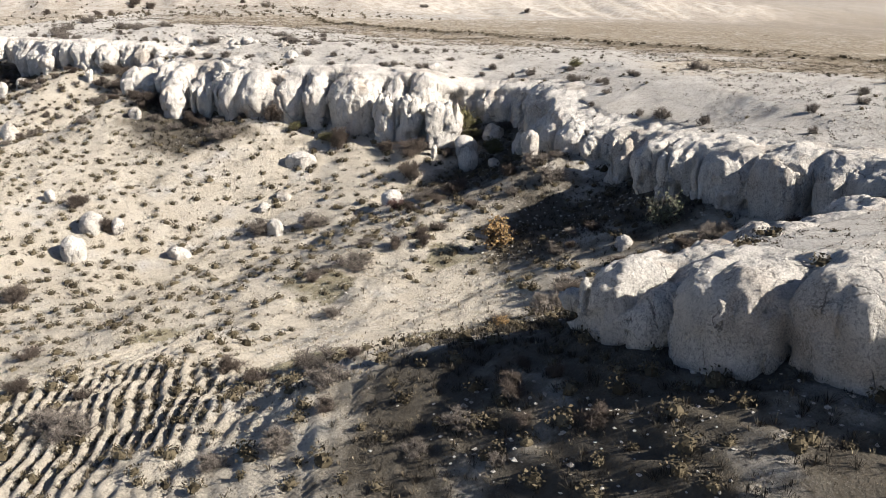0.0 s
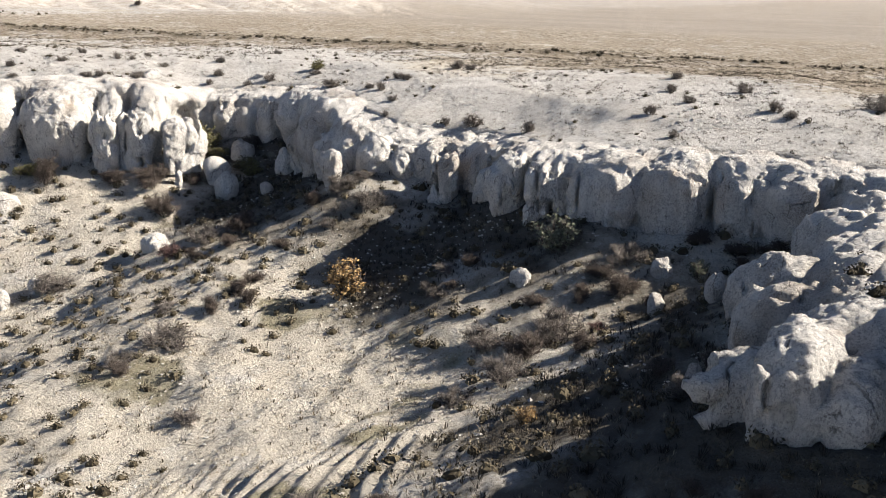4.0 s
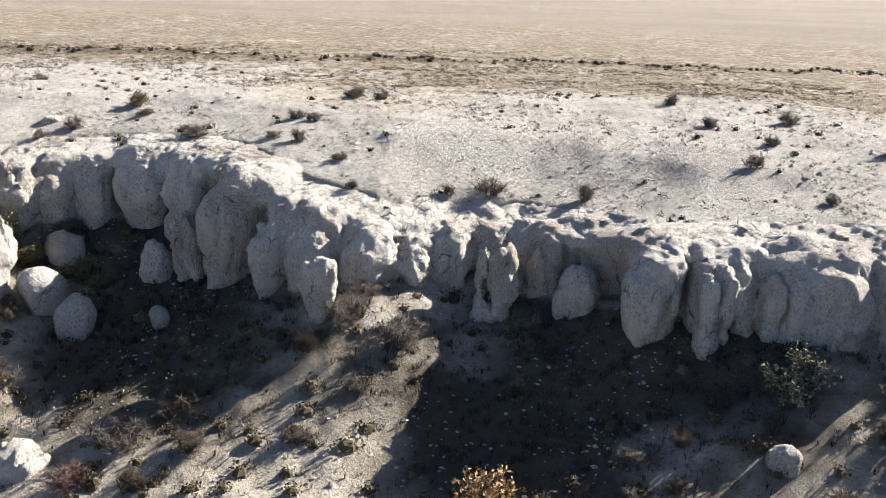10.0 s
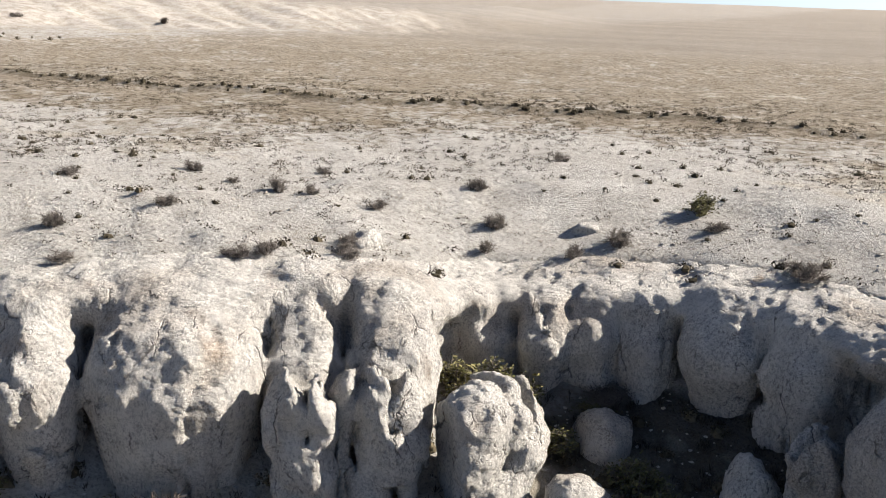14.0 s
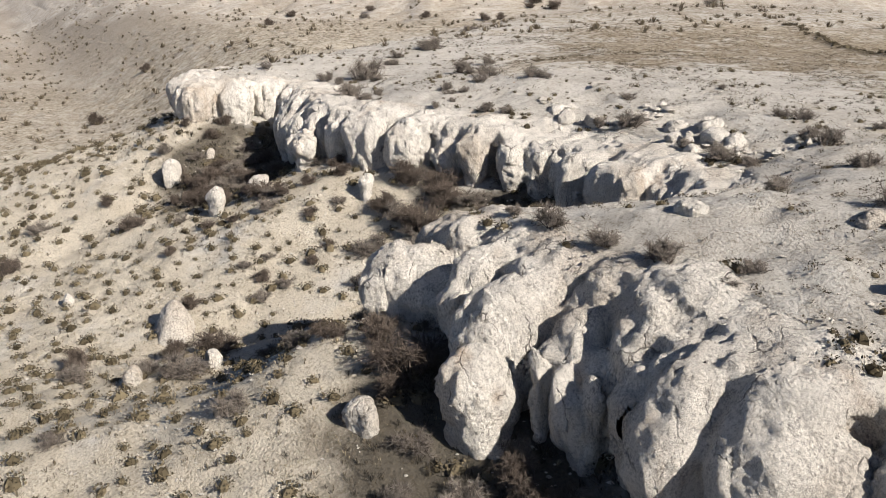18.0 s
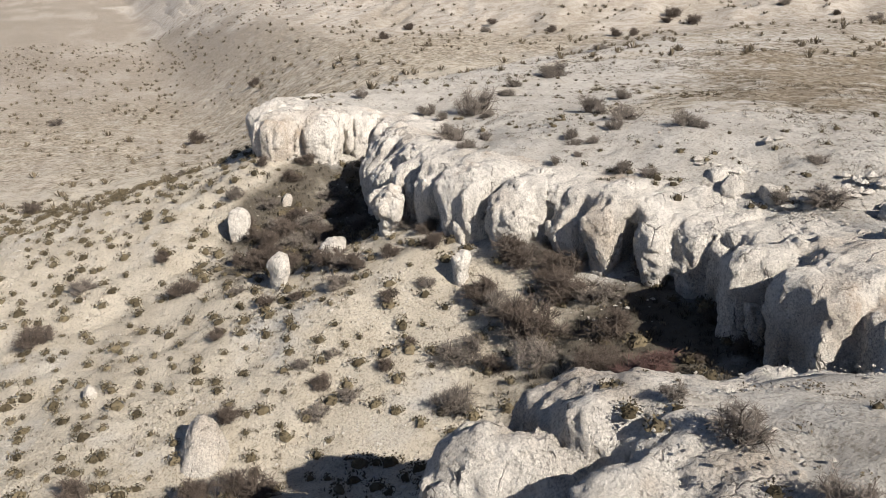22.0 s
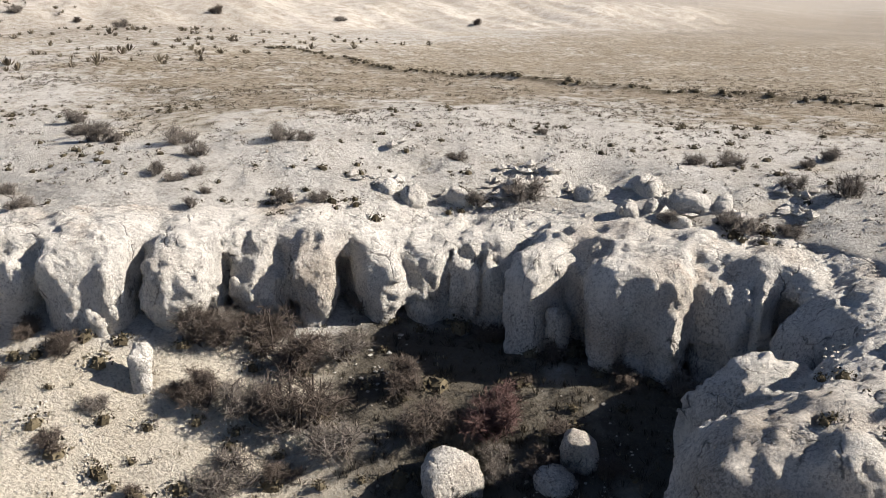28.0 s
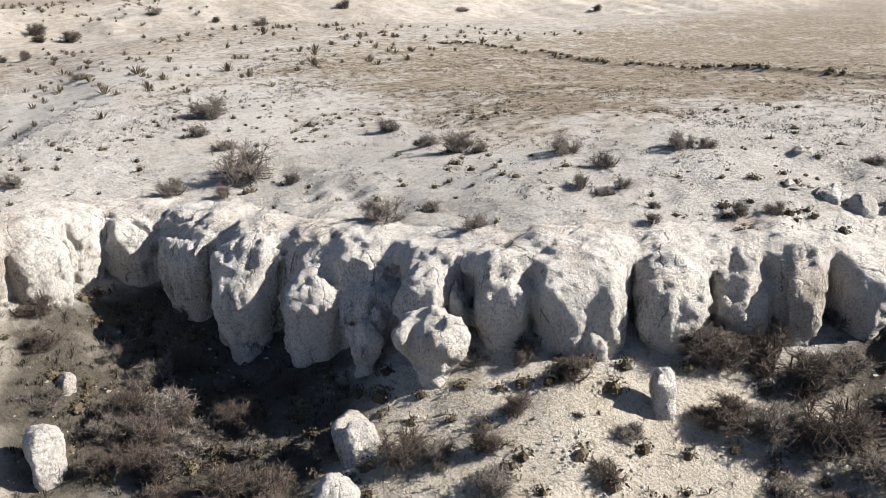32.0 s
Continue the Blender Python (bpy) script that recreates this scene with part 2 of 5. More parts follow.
STRAW = twig_material("straw", (0.22, 0.18, 0.115), (0.40, 0.34, 0.23))

# ---------------------------------------------------------------- landform
RIM_EAST = [(70.0, 8.0), (45.0, 9.0), (35.0, 10.2), (28.0, 10.2), (23.3, 10.4), (21.0, 10.8), (18.2, 11.6), (18.8, 14.0),
    (19.2, 17.5), (20.2, 20.8), (21.7, 23.2), (23.8, 25.6), (22.6, 28.5), (20.7, 29.7), (18.7, 30.5), (16.0, 30.9),
    (13.0, 31.7), (11.0, 32.4), (9.0, 32.8), (8.0, 33.8), (6.9, 36.4), (5.2, 38.1), (3.1, 38.4), (0.2, 38.2),
    (-1.6, 39.5), (-3.0, 40.6), (-4.3, 42.6), (-5.6, 45.6), (-7.4, 47.2), (-10.2, 48.2), (-13.0, 48.1), (-14.9, 47.8)]
RIM_MID = [(-15.6, 45.6), (-16.9, 44.3), (-19.0, 43.6), (-21.9, 42.3), (-25.0, 41.1), (-27.2, 40.0), (-29.5, 38.5), (-31.4, 38.0),
    (-34.0, 38.4), (-37.9, 37.5), (-40.0, 37.4), (-42.6, 37.2), (-43.9, 38.6), (-43.4, 40.6), (-43.3, 43.0), (-42.3, 45.0),
    (-43.0, 47.8), (-44.8, 49.0)]
RIM_WEST = [(-47.4, 48.7), (-49.2, 49.4), (-52.3, 49.3), (-54.2, 48.9), (-56.0, 47.4), (-58.6, 46.1), (-60.3, 44.7), (-62.6, 43.4),
    (-65.0, 42.6), (-67.0, 42.6), (-70.7, 43.4), (-73.9, 43.2), (-76.6, 44.0), (-78.4, 45.6), (-80.5, 45.2), (-82.0, 43.2),
    (-81.6, 41.0), (-82.6, 39.2), (-86.0, 38.8), (-90.0, 40.8), (-95.0, 45.5), (-99.0, 53.0), (-107.0, 62.0), (-118.0, 74.0),
    (-137.0, 92.0), (-170.0, 140.0), (-280.0, 330.0)]
# broad and narrow swells of the valley side, and swells of the plateau: place and height
VALLEY = [(16, 20, 0.45), (9, 8, 0.35), (6, 22, -0.33), (-4, 8, 0.36), (-2, 22, -0.23), (-8, 14, 0.68), (2, 32, -0.84),
    (-8, 34, 0.29), (-10, 43, -0.07), (-11, 24, 0.3), (-20, 24, -1.93), (-30, 27, -0.14), (-25, 36, -0.89), (14, 28, 0.61),
    (-20, 12, -0.45), (20, 4, -0.15), (-42, 32, -0.52), (-52, 30, 0.33), (-60, 27, -0.59), (-72, 26, 0.15), (-86, 31, 0.83),
    (-102, 25, -0.38), (-48, 43, -1.46), (-55, 40, 0.02), (-62, 41, 0.99), (-70, 36, 0.62), (-78, 38, -0.84), (-60, 34, -0.78),
    (-38, 22, 0.57), (-52, 18, 1.16), (-68, 16, -0.63)]
KNOLLS = [(22.5, 7.2, 1.1), (26.5, 8, 1.2), (-1, 36, 0.96), (3, 33, -0.04), (8, 29, 0.47), (13, 28, 0.02), (17, 26, -0.13), (-6, 41, -0.86), (-12, 43, -0.09),
    (-2, 31, -0.02), (17, 8.5, 0.25), (11, 9, 0.53), (4, 4.5, -0.17), (-64, 40.5, 0.11), (-61, 41.5, 0.07), (-66, 37.5, 0.04),
    (-58, 43, 0.38), (-52, 45.5, 1.31), (-47, 45, 1.08), (-51, 42, 0.19), (-57, 37.5, -0.0), (-62, 36.5, 0.16), (-42.5, 34, 1.8),
    (-37, 34, 0.35), (-28, 36, 0.81), (-73, 40.5, -1.13), (-74, 36, 0.42), (-80, 37.5, 1.1), (5, 25, -0.55), (-5, 26, 0.83)]
TABLE = [(22, 19, -0.22), (12, 36, -0.91), (16, 46, 0.72), (4, 42, 0.19), (-4, 52, 0.3), (-14, 51, 0.13), (-20, 45, 0.03),
    (-29, 44, 0.42), (-40, 42, 0.52), (-44, 55, -0.2), (-50, 52, 0.06), (-56, 54, 0.43), (-62, 50, 0.55), (-70, 53, 0.14),
    (-78, 50, -0.6), (-86, 50, -0.23), (22, 38, 0.54), (-66, 45, -0.32), (24, 12, -0.11), (-94, 52, -0.02)]
RIM = np.array(RIM_EAST + RIM_MID + RIM_WEST, float)


def hash3(ix, iy, iz, seed):
    h = (ix * 374761393 + iy * 668265263 + iz * 2147483647 + seed * 974634777) & 0xFFFFFFFF
    h = ((h ^ (h >> 13)) * 1274126177) & 0xFFFFFFFF
    h = ((h ^ (h >> 16)) * 2246822519) & 0xFFFFFFFF
    return ((h ^ (h >> 15)) & 0xFFFFFF) / 0xFFFFFF * 2 - 1


def vnoise(x, y, z=0.0, seed=0):
    """Smooth value noise between -1 and 1."""
    x, y, z = np.broadcast_arrays(np.asarray(x, float), np.asarray(y, float), np.asarray(z, float))
    fx, fy, fz = np.floor(x), np.floor(y), np.floor(z)
    ix, iy, iz = fx.astype(np.int64), fy.astype(np.int64), fz.astype(np.int64)
    tx, ty, tz = x - fx, y - fy, z - fz
    tx, ty, tz = (t * t * t * (t * (t * 6 - 15) + 10) for t in (tx, ty, tz))
    out = 0
    for dx in (0, 1):
        for dy in (0, 1):
            for dz in (0, 1):
                wgt = (tx if dx else 1 - tx) * (ty if dy else 1 - ty) * (tz if dz else 1 - tz)
                out = out + wgt * hash3(ix + dx, iy + dy, iz + dz, seed)
    return out


def fbm(x, y, z=0.0, seed=0, octaves=4, gain=0.5):
    out, amp = 0, 1.0
    for k in range(octaves):
        out = out + amp * vnoise(np.asarray(x) * 2 ** k, np.asarray(y) * 2 ** k, np.asarray(z) * 2 ** k, seed + k * 17)
        amp *= gain
    return out


def smooth(a, b, v):
    t = np.clip((v - a) / (b - a), 0, 1)
    return t * t * (3 - 2 * t)


def poly_distance(x, y, poly, edges):
    """Signed distance to a polygon's first edges: positive inside it."""
    x, y = np.asarray(x, float), np.asarray(y, float)
    best = np.full(x.shape, 1e18)
    inside = np.zeros(x.shape, bool)
    for i in range(len(poly)):
        (ax, ay), (bx, by) = poly[i], poly[(i + 1) % len(poly)]
        if i < edges:
            dx, dy = bx - ax, by - ay
            t = np.clip(((x - ax) * dx + (y - ay) * dy) / (dx * dx + dy * dy), 0, 1)
            best = np.minimum(best, (x - ax - t * dx) ** 2 + (y - ay - t * dy) ** 2)
        if ay != by:
            cross = (ay > y) != (by > y)
            inside ^= cross & (x < (bx - ax) * (y - ay) / (by - ay) + ax)
    return np.where(inside, 1, -1) * np.sqrt(best)


RIM_POLY = np.vstack([RIM, [(-4000, 4000), (-4000, 9000), (9000, 9000), (9000, 8)]])
MESA = np.array([(60, 520), (-20, 300), (-60, 215), (-90, 190), (-112, 168), (-126, 143), (-138, 116), (-150, 92), (-175, 70),
                 (-260, 50), (-600, 30), (-600, 520)], float)


def rim_distance(x, y):
    """Signed distance to the plateau's edge: positive on the plateau."""
    return poly_distance(x, y, RIM_POLY, len(RIM))


def mesa_distance(x, y):
    """Signed distance to the foot of the low pale hill behind the plain."""
    return poly_distance(x, y, MESA, len(MESA)) + 6 * vnoise(np.asarray(x) / 26, np.asarray(y) / 26, 0, 33) + 2.5 * vnoise(np.asarray(x) / 8, np.asarray(y) / 8, 0, 34)


CLIFFS = {
    "cliff_spur": ("near spur of pale cracked tuff with rounded top", 0.25, [
    (17.2, 11.5, 0.55, 0.9, -1.5, "lobe"), (18.3, 10.9, 0.8, 1.2, -0.5, "wall"), (19.5, 10.4, 0.55, 0.8, -1, "lobe"), (21.8, 10.5, 1.5, 1.6, 0.2, "wall"), (24.7, 10.4, 1.4, 1.6, 0.6, "wall"), (28.1, 10.4, 1.65, 1.8, 0.7, "wall"), 
    (31.6, 10.6, 1.9, 1.9, 0.7, "wall"), (17.7, 13.6, 0.85, 1, -2, "dome"), (18.6, 16, 1, 1.2, -0.95, "dome"), (18.6, 19.3, 1.05, 1.2, -1.0, "dome"), (20.6, 20, 1.0, 1.2, -0.5, "dome"), (21.0, 23.1, 1.3, 1.2, -0.2, "dome"), 
    (20.3, 17.6, 1.2, 1.2, -0.5, "dome"), (22.4, 25.4, 1.2, 1.2, -0.1, "dome")]),
    "cliff_shaded": ("shaded fluted tuff wall below the plateau", 0.25, [
    (22.6, 28.6, 0.92, 1.2, -0.47, "wall"), (20.7, 29.4, 1.14, 1.3, -0.27, "wall"), (18.7, 30.3, 1.21, 1.3, -0.29, "wall"), (15.9, 30.7, 1.38, 1.5, -0.33, "wall"), (13, 31.5, 1.61, 1.5, -0.63, "wall"), (11, 32.3, 0.41, 1.1, -0.89, "wall"), 
    (9.9, 32.1, 0.6, 1, -0.8, "wall"), (8.9, 32.5, 0.29, 0.8, -0.86, "lobe"), (8.1, 32.5, 0.65, 0.8, -1.02, "lobe"), (6.8, 35.3, 0.54, 0.6, -2.55, "lobe"), (6.4, 37.4, 0.87, 1.1, -1.6, "wall"), (4.8, 38.5, 0.77, 1, -1.79, "wall"), 
    (3.1, 38.2, 0.79, 0.8, -1.91, "lobe"), (1.6, 38, 0.66, 0.8, -1.83, "lobe"), (0.1, 37.8, 0.78, 0.9, -1.66, "lobe")]),
    "cliff_alcove": ("tuff wall round a shaded alcove", 0.4, [
    (-0.1, 38, 0.66, 0.9, -1.78, "lobe"), (-1.6, 39.1, 1.06, 1.3, -1.12, "dome"), (-2.9, 39.9, 0.62, 1.1, -1.23, "dome"), (-4.1, 42.2, 1.05, 1.6, -0.2, "dome"), (-5.9, 46.3, 1.03, 1.4, -0.52, "wall"), (-8.1, 47.3, 1.23, 1.3, -0.52, "pear"), 
    (-10.2, 48.1, 0.78, 1, -1.05, "wall"), (-11.8, 48.1, 0.72, 1, -1.09, "wall"), (-13.2, 47.6, 0.7, 0.9, -1.28, "lobe"), (-14.9, 47.9, 0.96, 1, -1.6, "wall")]),
    "cliff_white": ("sunlit white tuff wall of large rounded lobes", 1.1, [
    (-16.9, 44.1, 1.18, 1.9, -0.16, "dome"), (-19, 43.5, 0.94, 1.7, -0.19, "dome"), (-21.9, 42.1, 2.12, 2.3, -0.2, "dome"), (-25, 40.8, 0.95, 1.8, -0.33, "dome"), (-27.2, 40, 1.19, 1.8, -0.73, "dome"), (-28.5, 38.6, 0.51, 0.8, -1.46, "lobe"), 
    (-29.5, 37.9, 1.06, 1.1, -0.81, "pear"), (-31.4, 37.2, 0.86, 1.1, -0.98, "pear")]),
    "cliff_point": ("tuff point with lumpy eroded sides", 0.45, [
    (-30.8, 38.2, 0.76, 1.2, -0.94, "dome"), (-32.6, 38, 1.07, 1.2, -0.84, "dome"), (-34, 39.1, 1.14, 1.5, 0.25, "dome"), (-34.7, 37.6, 0.92, 1.1, -1.47, "dome"), (-35.8, 38.1, 0.79, 1.2, -0.8, "dome"), (-37.9, 37, 1.22, 1.3, -0.65, "dome"), 
    (-39.8, 37.2, 0.68, 1.2, -0.39, "lobe"), (-41.7, 36.9, 0.83, 1.1, -1.29, "dome"), (-43.3, 35.8, 0.87, 1, -1.01, "dome"), (-43.8, 38.6, 1.45, 1.3, -0.29, "dome"), (-44.2, 43.6, 1.2, 1.3, -1.3, "dome"), (-43.4, 40.8, 1.4, 1.3, -1.1, "dome"), 
    (-42.6, 46.2, 1.3, 1, -0.8, "wall")]),
    "cliff_gully": ("tuff wall with square blocks above a dark gully", 0.2, [
    (-44.8, 48.9, 1.03, 1.2, -0.72, "block"), (-47.4, 48.2, 1.44, 1.3, -0.39, "block"), (-49.2, 49.3, 0.71, 1, -0.6, "block"), (-50.5, 47.4, 0.58, 0.55, -0.51, "block"), (-52.3, 49.2, 0.99, 1.1, -0.93, "block"), (-54.2, 48.9, 0.81, 1.1, -0.97, "block"), 
    (-55.4, 47.4, 0.67, 0.9, -0.74, "pear"), (-57, 46.3, 0.75, 0.9, -0.22, "pear"), (-58.6, 45.9, 0.86, 1, -0.6, "lobe")]),
    "cliff_west": ("row of pale bulging tuff pillars in low sun", 0.2, [
    (-60.1, 45.3, 0.65, 1, -0.43, "lobe"), (-60.3, 44, 0.95, 0.9, -0.33, "pear"), (-62.6, 43.2, 1.37, 1.2, -0.13, "wall"), (-64.6, 42.3, 0.77, 0.9, -0.24, "pear"), (-66.7, 41.7, 0.93, 0.8, -0.46, "pear"), (-69, 42.2, 0.73, 0.7, -1.42, "pear"), 
    (-71, 42.2, 0.96, 0.9, -1.14, "lobe"), (-70.7, 43.2, 1.78, 1, -0.45, "wall"), (-73.9, 42.9, 1.15, 1, -0.49, "wall")]),
    "cliff_end": ("last bulging pillars at the plateau's western tip", 0.25, [
    (-73.7, 42.1, 0.82, 0.7, -1.42, "pear"), (-76.7, 43.6, 1.15, 1, -0.75, "lobe"), (-78.6, 45.6, 1.1, 1, -0.9, "lobe"), (-80.6, 45, 1.2, 1, -1, "lobe"), (-82.1, 43.4, 0.85, 0.9, -0.8, "lobe"), (-81.3, 40.8, 1.1, 1, -0.4, "dome"), 
    (-82.6, 38.4, 1.4, 1.1, -0.35, "wall"), (-85.8, 38.5, 1.4, 1.1, -0.4, "lobe")]),
}

LOBES = [row for _, _, rows in CLIFFS.values() for row in rows if row[4] > (-1.95 if -16 < row[0] < 8 else -1.25)]


def edge_height(x, y):
    """Mean height of the cliff's crest near a place."""
    w, s = 1e-4, -0.6e-4
    for lx, ly, _, _, top, *_ in LOBES:
        g = np.exp(-((x - lx) ** 2 + (y - ly) ** 2) / 13.0)
        w, s = w + g, s + g * top
    return s / w


# place and strength of dark floors: scrub litter plus painted-in shade
LITTER_SHADE = [(18.5, 6, 1.2), (15, 9, .8), (22, 6, 1.2), (25, 7.5, 1.0), (6, 32, 1.1), (9.5, 30.8, 1.0), (3, 33.5, .8), (5.5, 29.5, .6), (-5.5, 36, .7), (-75.2, 40.2, .9), (-73.8, 38.0, .8), (-71.6, 38.2, .6), (-47, 44.4, .9), (-52.5, 46.6, .8), (-47.5, 46.8, .9), (-44.8, 45.0, .6), (-4.5, 41, 1.1), (-7, 38.5, .9), (-9, 44.5, .8), (-12, 46, .7), (15, 19, .7), (12.5, 14, .6), (17, 25, .6), (15, 11, .7),
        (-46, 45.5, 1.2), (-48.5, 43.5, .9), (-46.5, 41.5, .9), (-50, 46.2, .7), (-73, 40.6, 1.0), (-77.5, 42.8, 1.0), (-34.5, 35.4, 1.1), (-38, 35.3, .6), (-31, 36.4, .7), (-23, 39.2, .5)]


def swells(x, y, rows, r):
    out = 0
    for sx, sy, h in rows:
        out = out + h * np.exp(-((x - sx) ** 2 + (y - sy) ** 2) / (2 * r * r))
    return out


def low_ground(x, y, d):
    """Height of the valley side, d metres outside the rim."""
    z = -3.23 - 10.72 * (1 - np.exp(-d / 22.0)) + swells(x, y, VALLEY, 8.0) + swells(x, y, KNOLLS, 3.2)
    # shallow ground behind the western tip
    behind = smooth(-86, -98, x) * smooth(36, 62, y)
    return z + behind * (-1.4 - 0.8 * (1 - np.exp(-d / 25.0)) - z)


def high_ground(x, y, s):
    """Height of the plateau, s metres behind the rim."""
    z = -0.25 + 1.15 * (1 - np.exp(-s / 9.0)) - 1.6 * smooth(18, 75, s)
    z = z + swells(x, y, TABLE, 9.0)
    rim_z = edge_height(x, y)
    z = np.where(s < 6, rim_z + (z - rim_z) * np.clip((s + 0.5) / 6.5, 0, 1), z)
    z = z - 2.2 * smooth(80, 190, s)
    return z


def far_hill(x, y):
    """A long low pale slope behind the plain, cut by rills."""
    q = mesa_distance(x, y)
    along = 0.6 * x + 0.8 * y
    rill = (1 - np.abs(vnoise(along / 4.5, q / 34, 0, 36))) ** 4 * smooth(-3, 6, q) * smooth(40, 22, q)
    return (5.3 * smooth(-4, 36, q) - 0.9 * rill) * smooth(-25, -90, x)


def bank_line(x):
    """The old field bank across the plain."""
    return np.interp(x, [-110, -97, -75, -54, -37, -20, 0, 25, 60, 110], [122, 107, 90, 79.5, 76, 74.5, 73, 76, 84, 96]) + 0.8 * vnoise(np.asarray(x) / 7, 0, 0, 5)


def ground_height(x, y, sd=None, fine=True):
    x, y = np.asarray(x, float), np.asarray(y, float)
    sd = rim_distance(x, y) if sd is None else sd
    wide = 0.6 + 3 * smooth(-88, -97, x) + 9 * smooth(-95, -110, x) + 60 * smooth(-110, -400, x)
    zl, zt = low_ground(x, y, np.maximum(-sd, 0)), high_ground(x, y, np.maximum(sd, 0))
    z = zl + (zt - zl) * smooth(-wide, wide, sd - 1.25) + far_hill(x, y)
    if fine:
        near = 1 - smooth(120, 260, np.hypot(x + 25, y - 35))
        low, top = smooth(0.3, 2.0, -sd), smooth(1.2, 3, sd)
        z = z + near * (low * (0.22 * fbm(x / 3.1, y / 3.1, 0, 5, 4) + 0.05 * fbm(x / 0.7, y / 0.7, 0, 9, 3))
                        + top * (0.16 * fbm(x / 4.5, y / 4.5, 0, 15, 4) + 0.035 * fbm(x / 0.8, y / 0.8, 0, 19, 3))
                        + smooth(1.4, 2.6, sd) * smooth(9, 4, sd) * (0.14 - 0.28 * np.abs(fbm(x / 2.2, y / 2.2, 0, 23, 3))) * smooth(-14, -20, x))
        # sheep terraces along the valley side
        ter = low * near * smooth(-0.25, 0.5, vnoise(x / 9, y / 9, 1, 41) + 0.25)
        ph = -sd / 0.62 + 1.1 * vnoise(x / 4, y / 4, 7, 44)
        z = z + ter * 0.055 * np.sin(2 * np.pi * ph)
        # old plough furrows running down the slope
        plough = smooth(7.5, 4.0, np.hypot(x - 0.8, (y - 4.8) * 1.2)) * low
        z = z + plough * 0.15 * np.sin(2 * np.pi * (0.69 * x + 0.72 * y + 0.3 * vnoise(x / 3, y / 3, 2, 46)) / 0.55)
        z = z + 0.28 * np.exp(-((y - bank_line(x)) / 0.6) ** 2) * smooth(-105, -90, x) * smooth(100, 60, x) * (sd > 8)
        # far swells of the steppe
        z = z + smooth(150, 700, np.hypot(x, y)) * 2.5 * vnoise(x / 400, y / 400, 0, 77)
    return z


def stand_height(x, y):
    """Height on which a plant or stone stands: the crust near the rim, else the ground sheet."""
    sd = float(rim_distance(x, y))
    return float(high_ground(np.float64(x), np.float64(y), sd)) + 0.05 if 0.2 < sd < 1.9 else float(ground_height(x, y))


def crust_height(x, y):
    """Height of the bare crust along the plateau's edge."""
    return high_ground(x, y, np.maximum(rim_distance(x, y), 0)) - 0.06 + 0.10 * fbm(x / 1.3, y / 1.3, 0, 25, 3)

# ---------------------------------------------------------------- ground sheet
def mesh_object(name, verts, faces, mat, parent=None, smooth_shade=True):
    me = bpy.data.meshes.new(name)
    verts, faces = np.asarray(verts, np.float32), np.asarray(faces, np.int32)
    me.vertices.add(len(verts))
    me.vertices.foreach_set("co", verts.ravel())
    k = faces.shape[1]
    me.loops.add(len(faces) * k)
    me.loops.foreach_set("vertex_index", faces.ravel())
    me.polygons.add(len(faces))
    me.polygons.foreach_set("loop_start", np.arange(0, len(faces) * k, k, dtype=np.int32))
    me.polygons.foreach_set("use_smooth", np.full(len(faces), smooth_shade))
    me.update(calc_edges=True)
    me.materials.append(mat)
    ob = new(name, me)
    if parent is not None:
        ob.parent = parent
    return ob


def grid_faces(nu, nv, wrap=False):
    i, j = np.meshgrid(np.arange(nu if wrap else nu - 1), np.arange(nv - 1), indexing="ij")
    a, b = i * nv + j, ((i + 1) % nu) * nv + j
    return np.stack([a, b, b + 1, a + 1], -1).reshape(-1, 4)


def axis(lo, hi, step, out_lo, out_hi, cap_lo, cap_hi, grow=1.08):
    mid = list(np.arange(lo, hi + step / 2, step))
    right, left, s = [], [], step
    while (right[-1] if right else hi) < out_hi:
        s = min(s * grow, 1.5) if (right[-1] if right else hi) < cap_hi else s * grow
        right.append((right[-1] if right else hi) + s)
    s = step
    while (left[-1] if left else lo) > out_lo:
        s = min(s * grow, 1.5) if (left[-1] if left else lo) > cap_lo else s * grow
        left.append((left[-1] if left else lo) - s)
    return np.array(left[::-1] + mid + right)


def field_mask(name, ob, values):
    at = ob.data.attributes.new(name, "FLOAT", "POINT")
    at.data.foreach_set("value", np.clip(values, 0, 1).astype(np.float32).ravel())


def refine(line, lo, hi, step):
    """The same grid line with finer steps between lo and hi."""
    return np.concatenate([line[line < lo], np.arange(lo, hi, step), line[line >= hi]])


gx, gy = axis(-94, 30, 0.25, -4600, 4000, -205, 60), axis(3, 86, 0.25, -700, 4700, -20, 245)
gx, gy = refine(gx, -7, 9, 0.11), refine(gy, -3, 11, 0.11)
GX, GY = np.meshgrid(gx, gy, indexing="ij")
SD = rim_distance(GX, GY)
GZ = ground_height(GX, GY, SD)
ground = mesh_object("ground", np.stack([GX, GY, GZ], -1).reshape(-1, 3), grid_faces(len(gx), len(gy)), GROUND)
tagged(ground, "pale chalky steppe ground with dry grass and eroded gullies", "ground", kind="structure")
big, small_n = fbm(GX / 14, GY / 14, 0, 61, 4), fbm(GX / 3.5, GY / 3.5, 0, 63, 3)
far = smooth(90, 220, np.hypot(GX + 20, GY - 40))
field_mask("soil", ground, smooth(-0.2, -2.5, SD) * (0.75 + 0.2 * small_n) + smooth(3, 10, SD) * (0.35 + 0.3 * big))
field_mask("grass", ground, smooth(9, 24, SD + 5 * big) * (0.9 + 0.15 * small_n) * smooth(-130, -60, GX - 0.2 * GY + 30)
           + smooth(-96, -130, GX) * 0.6)
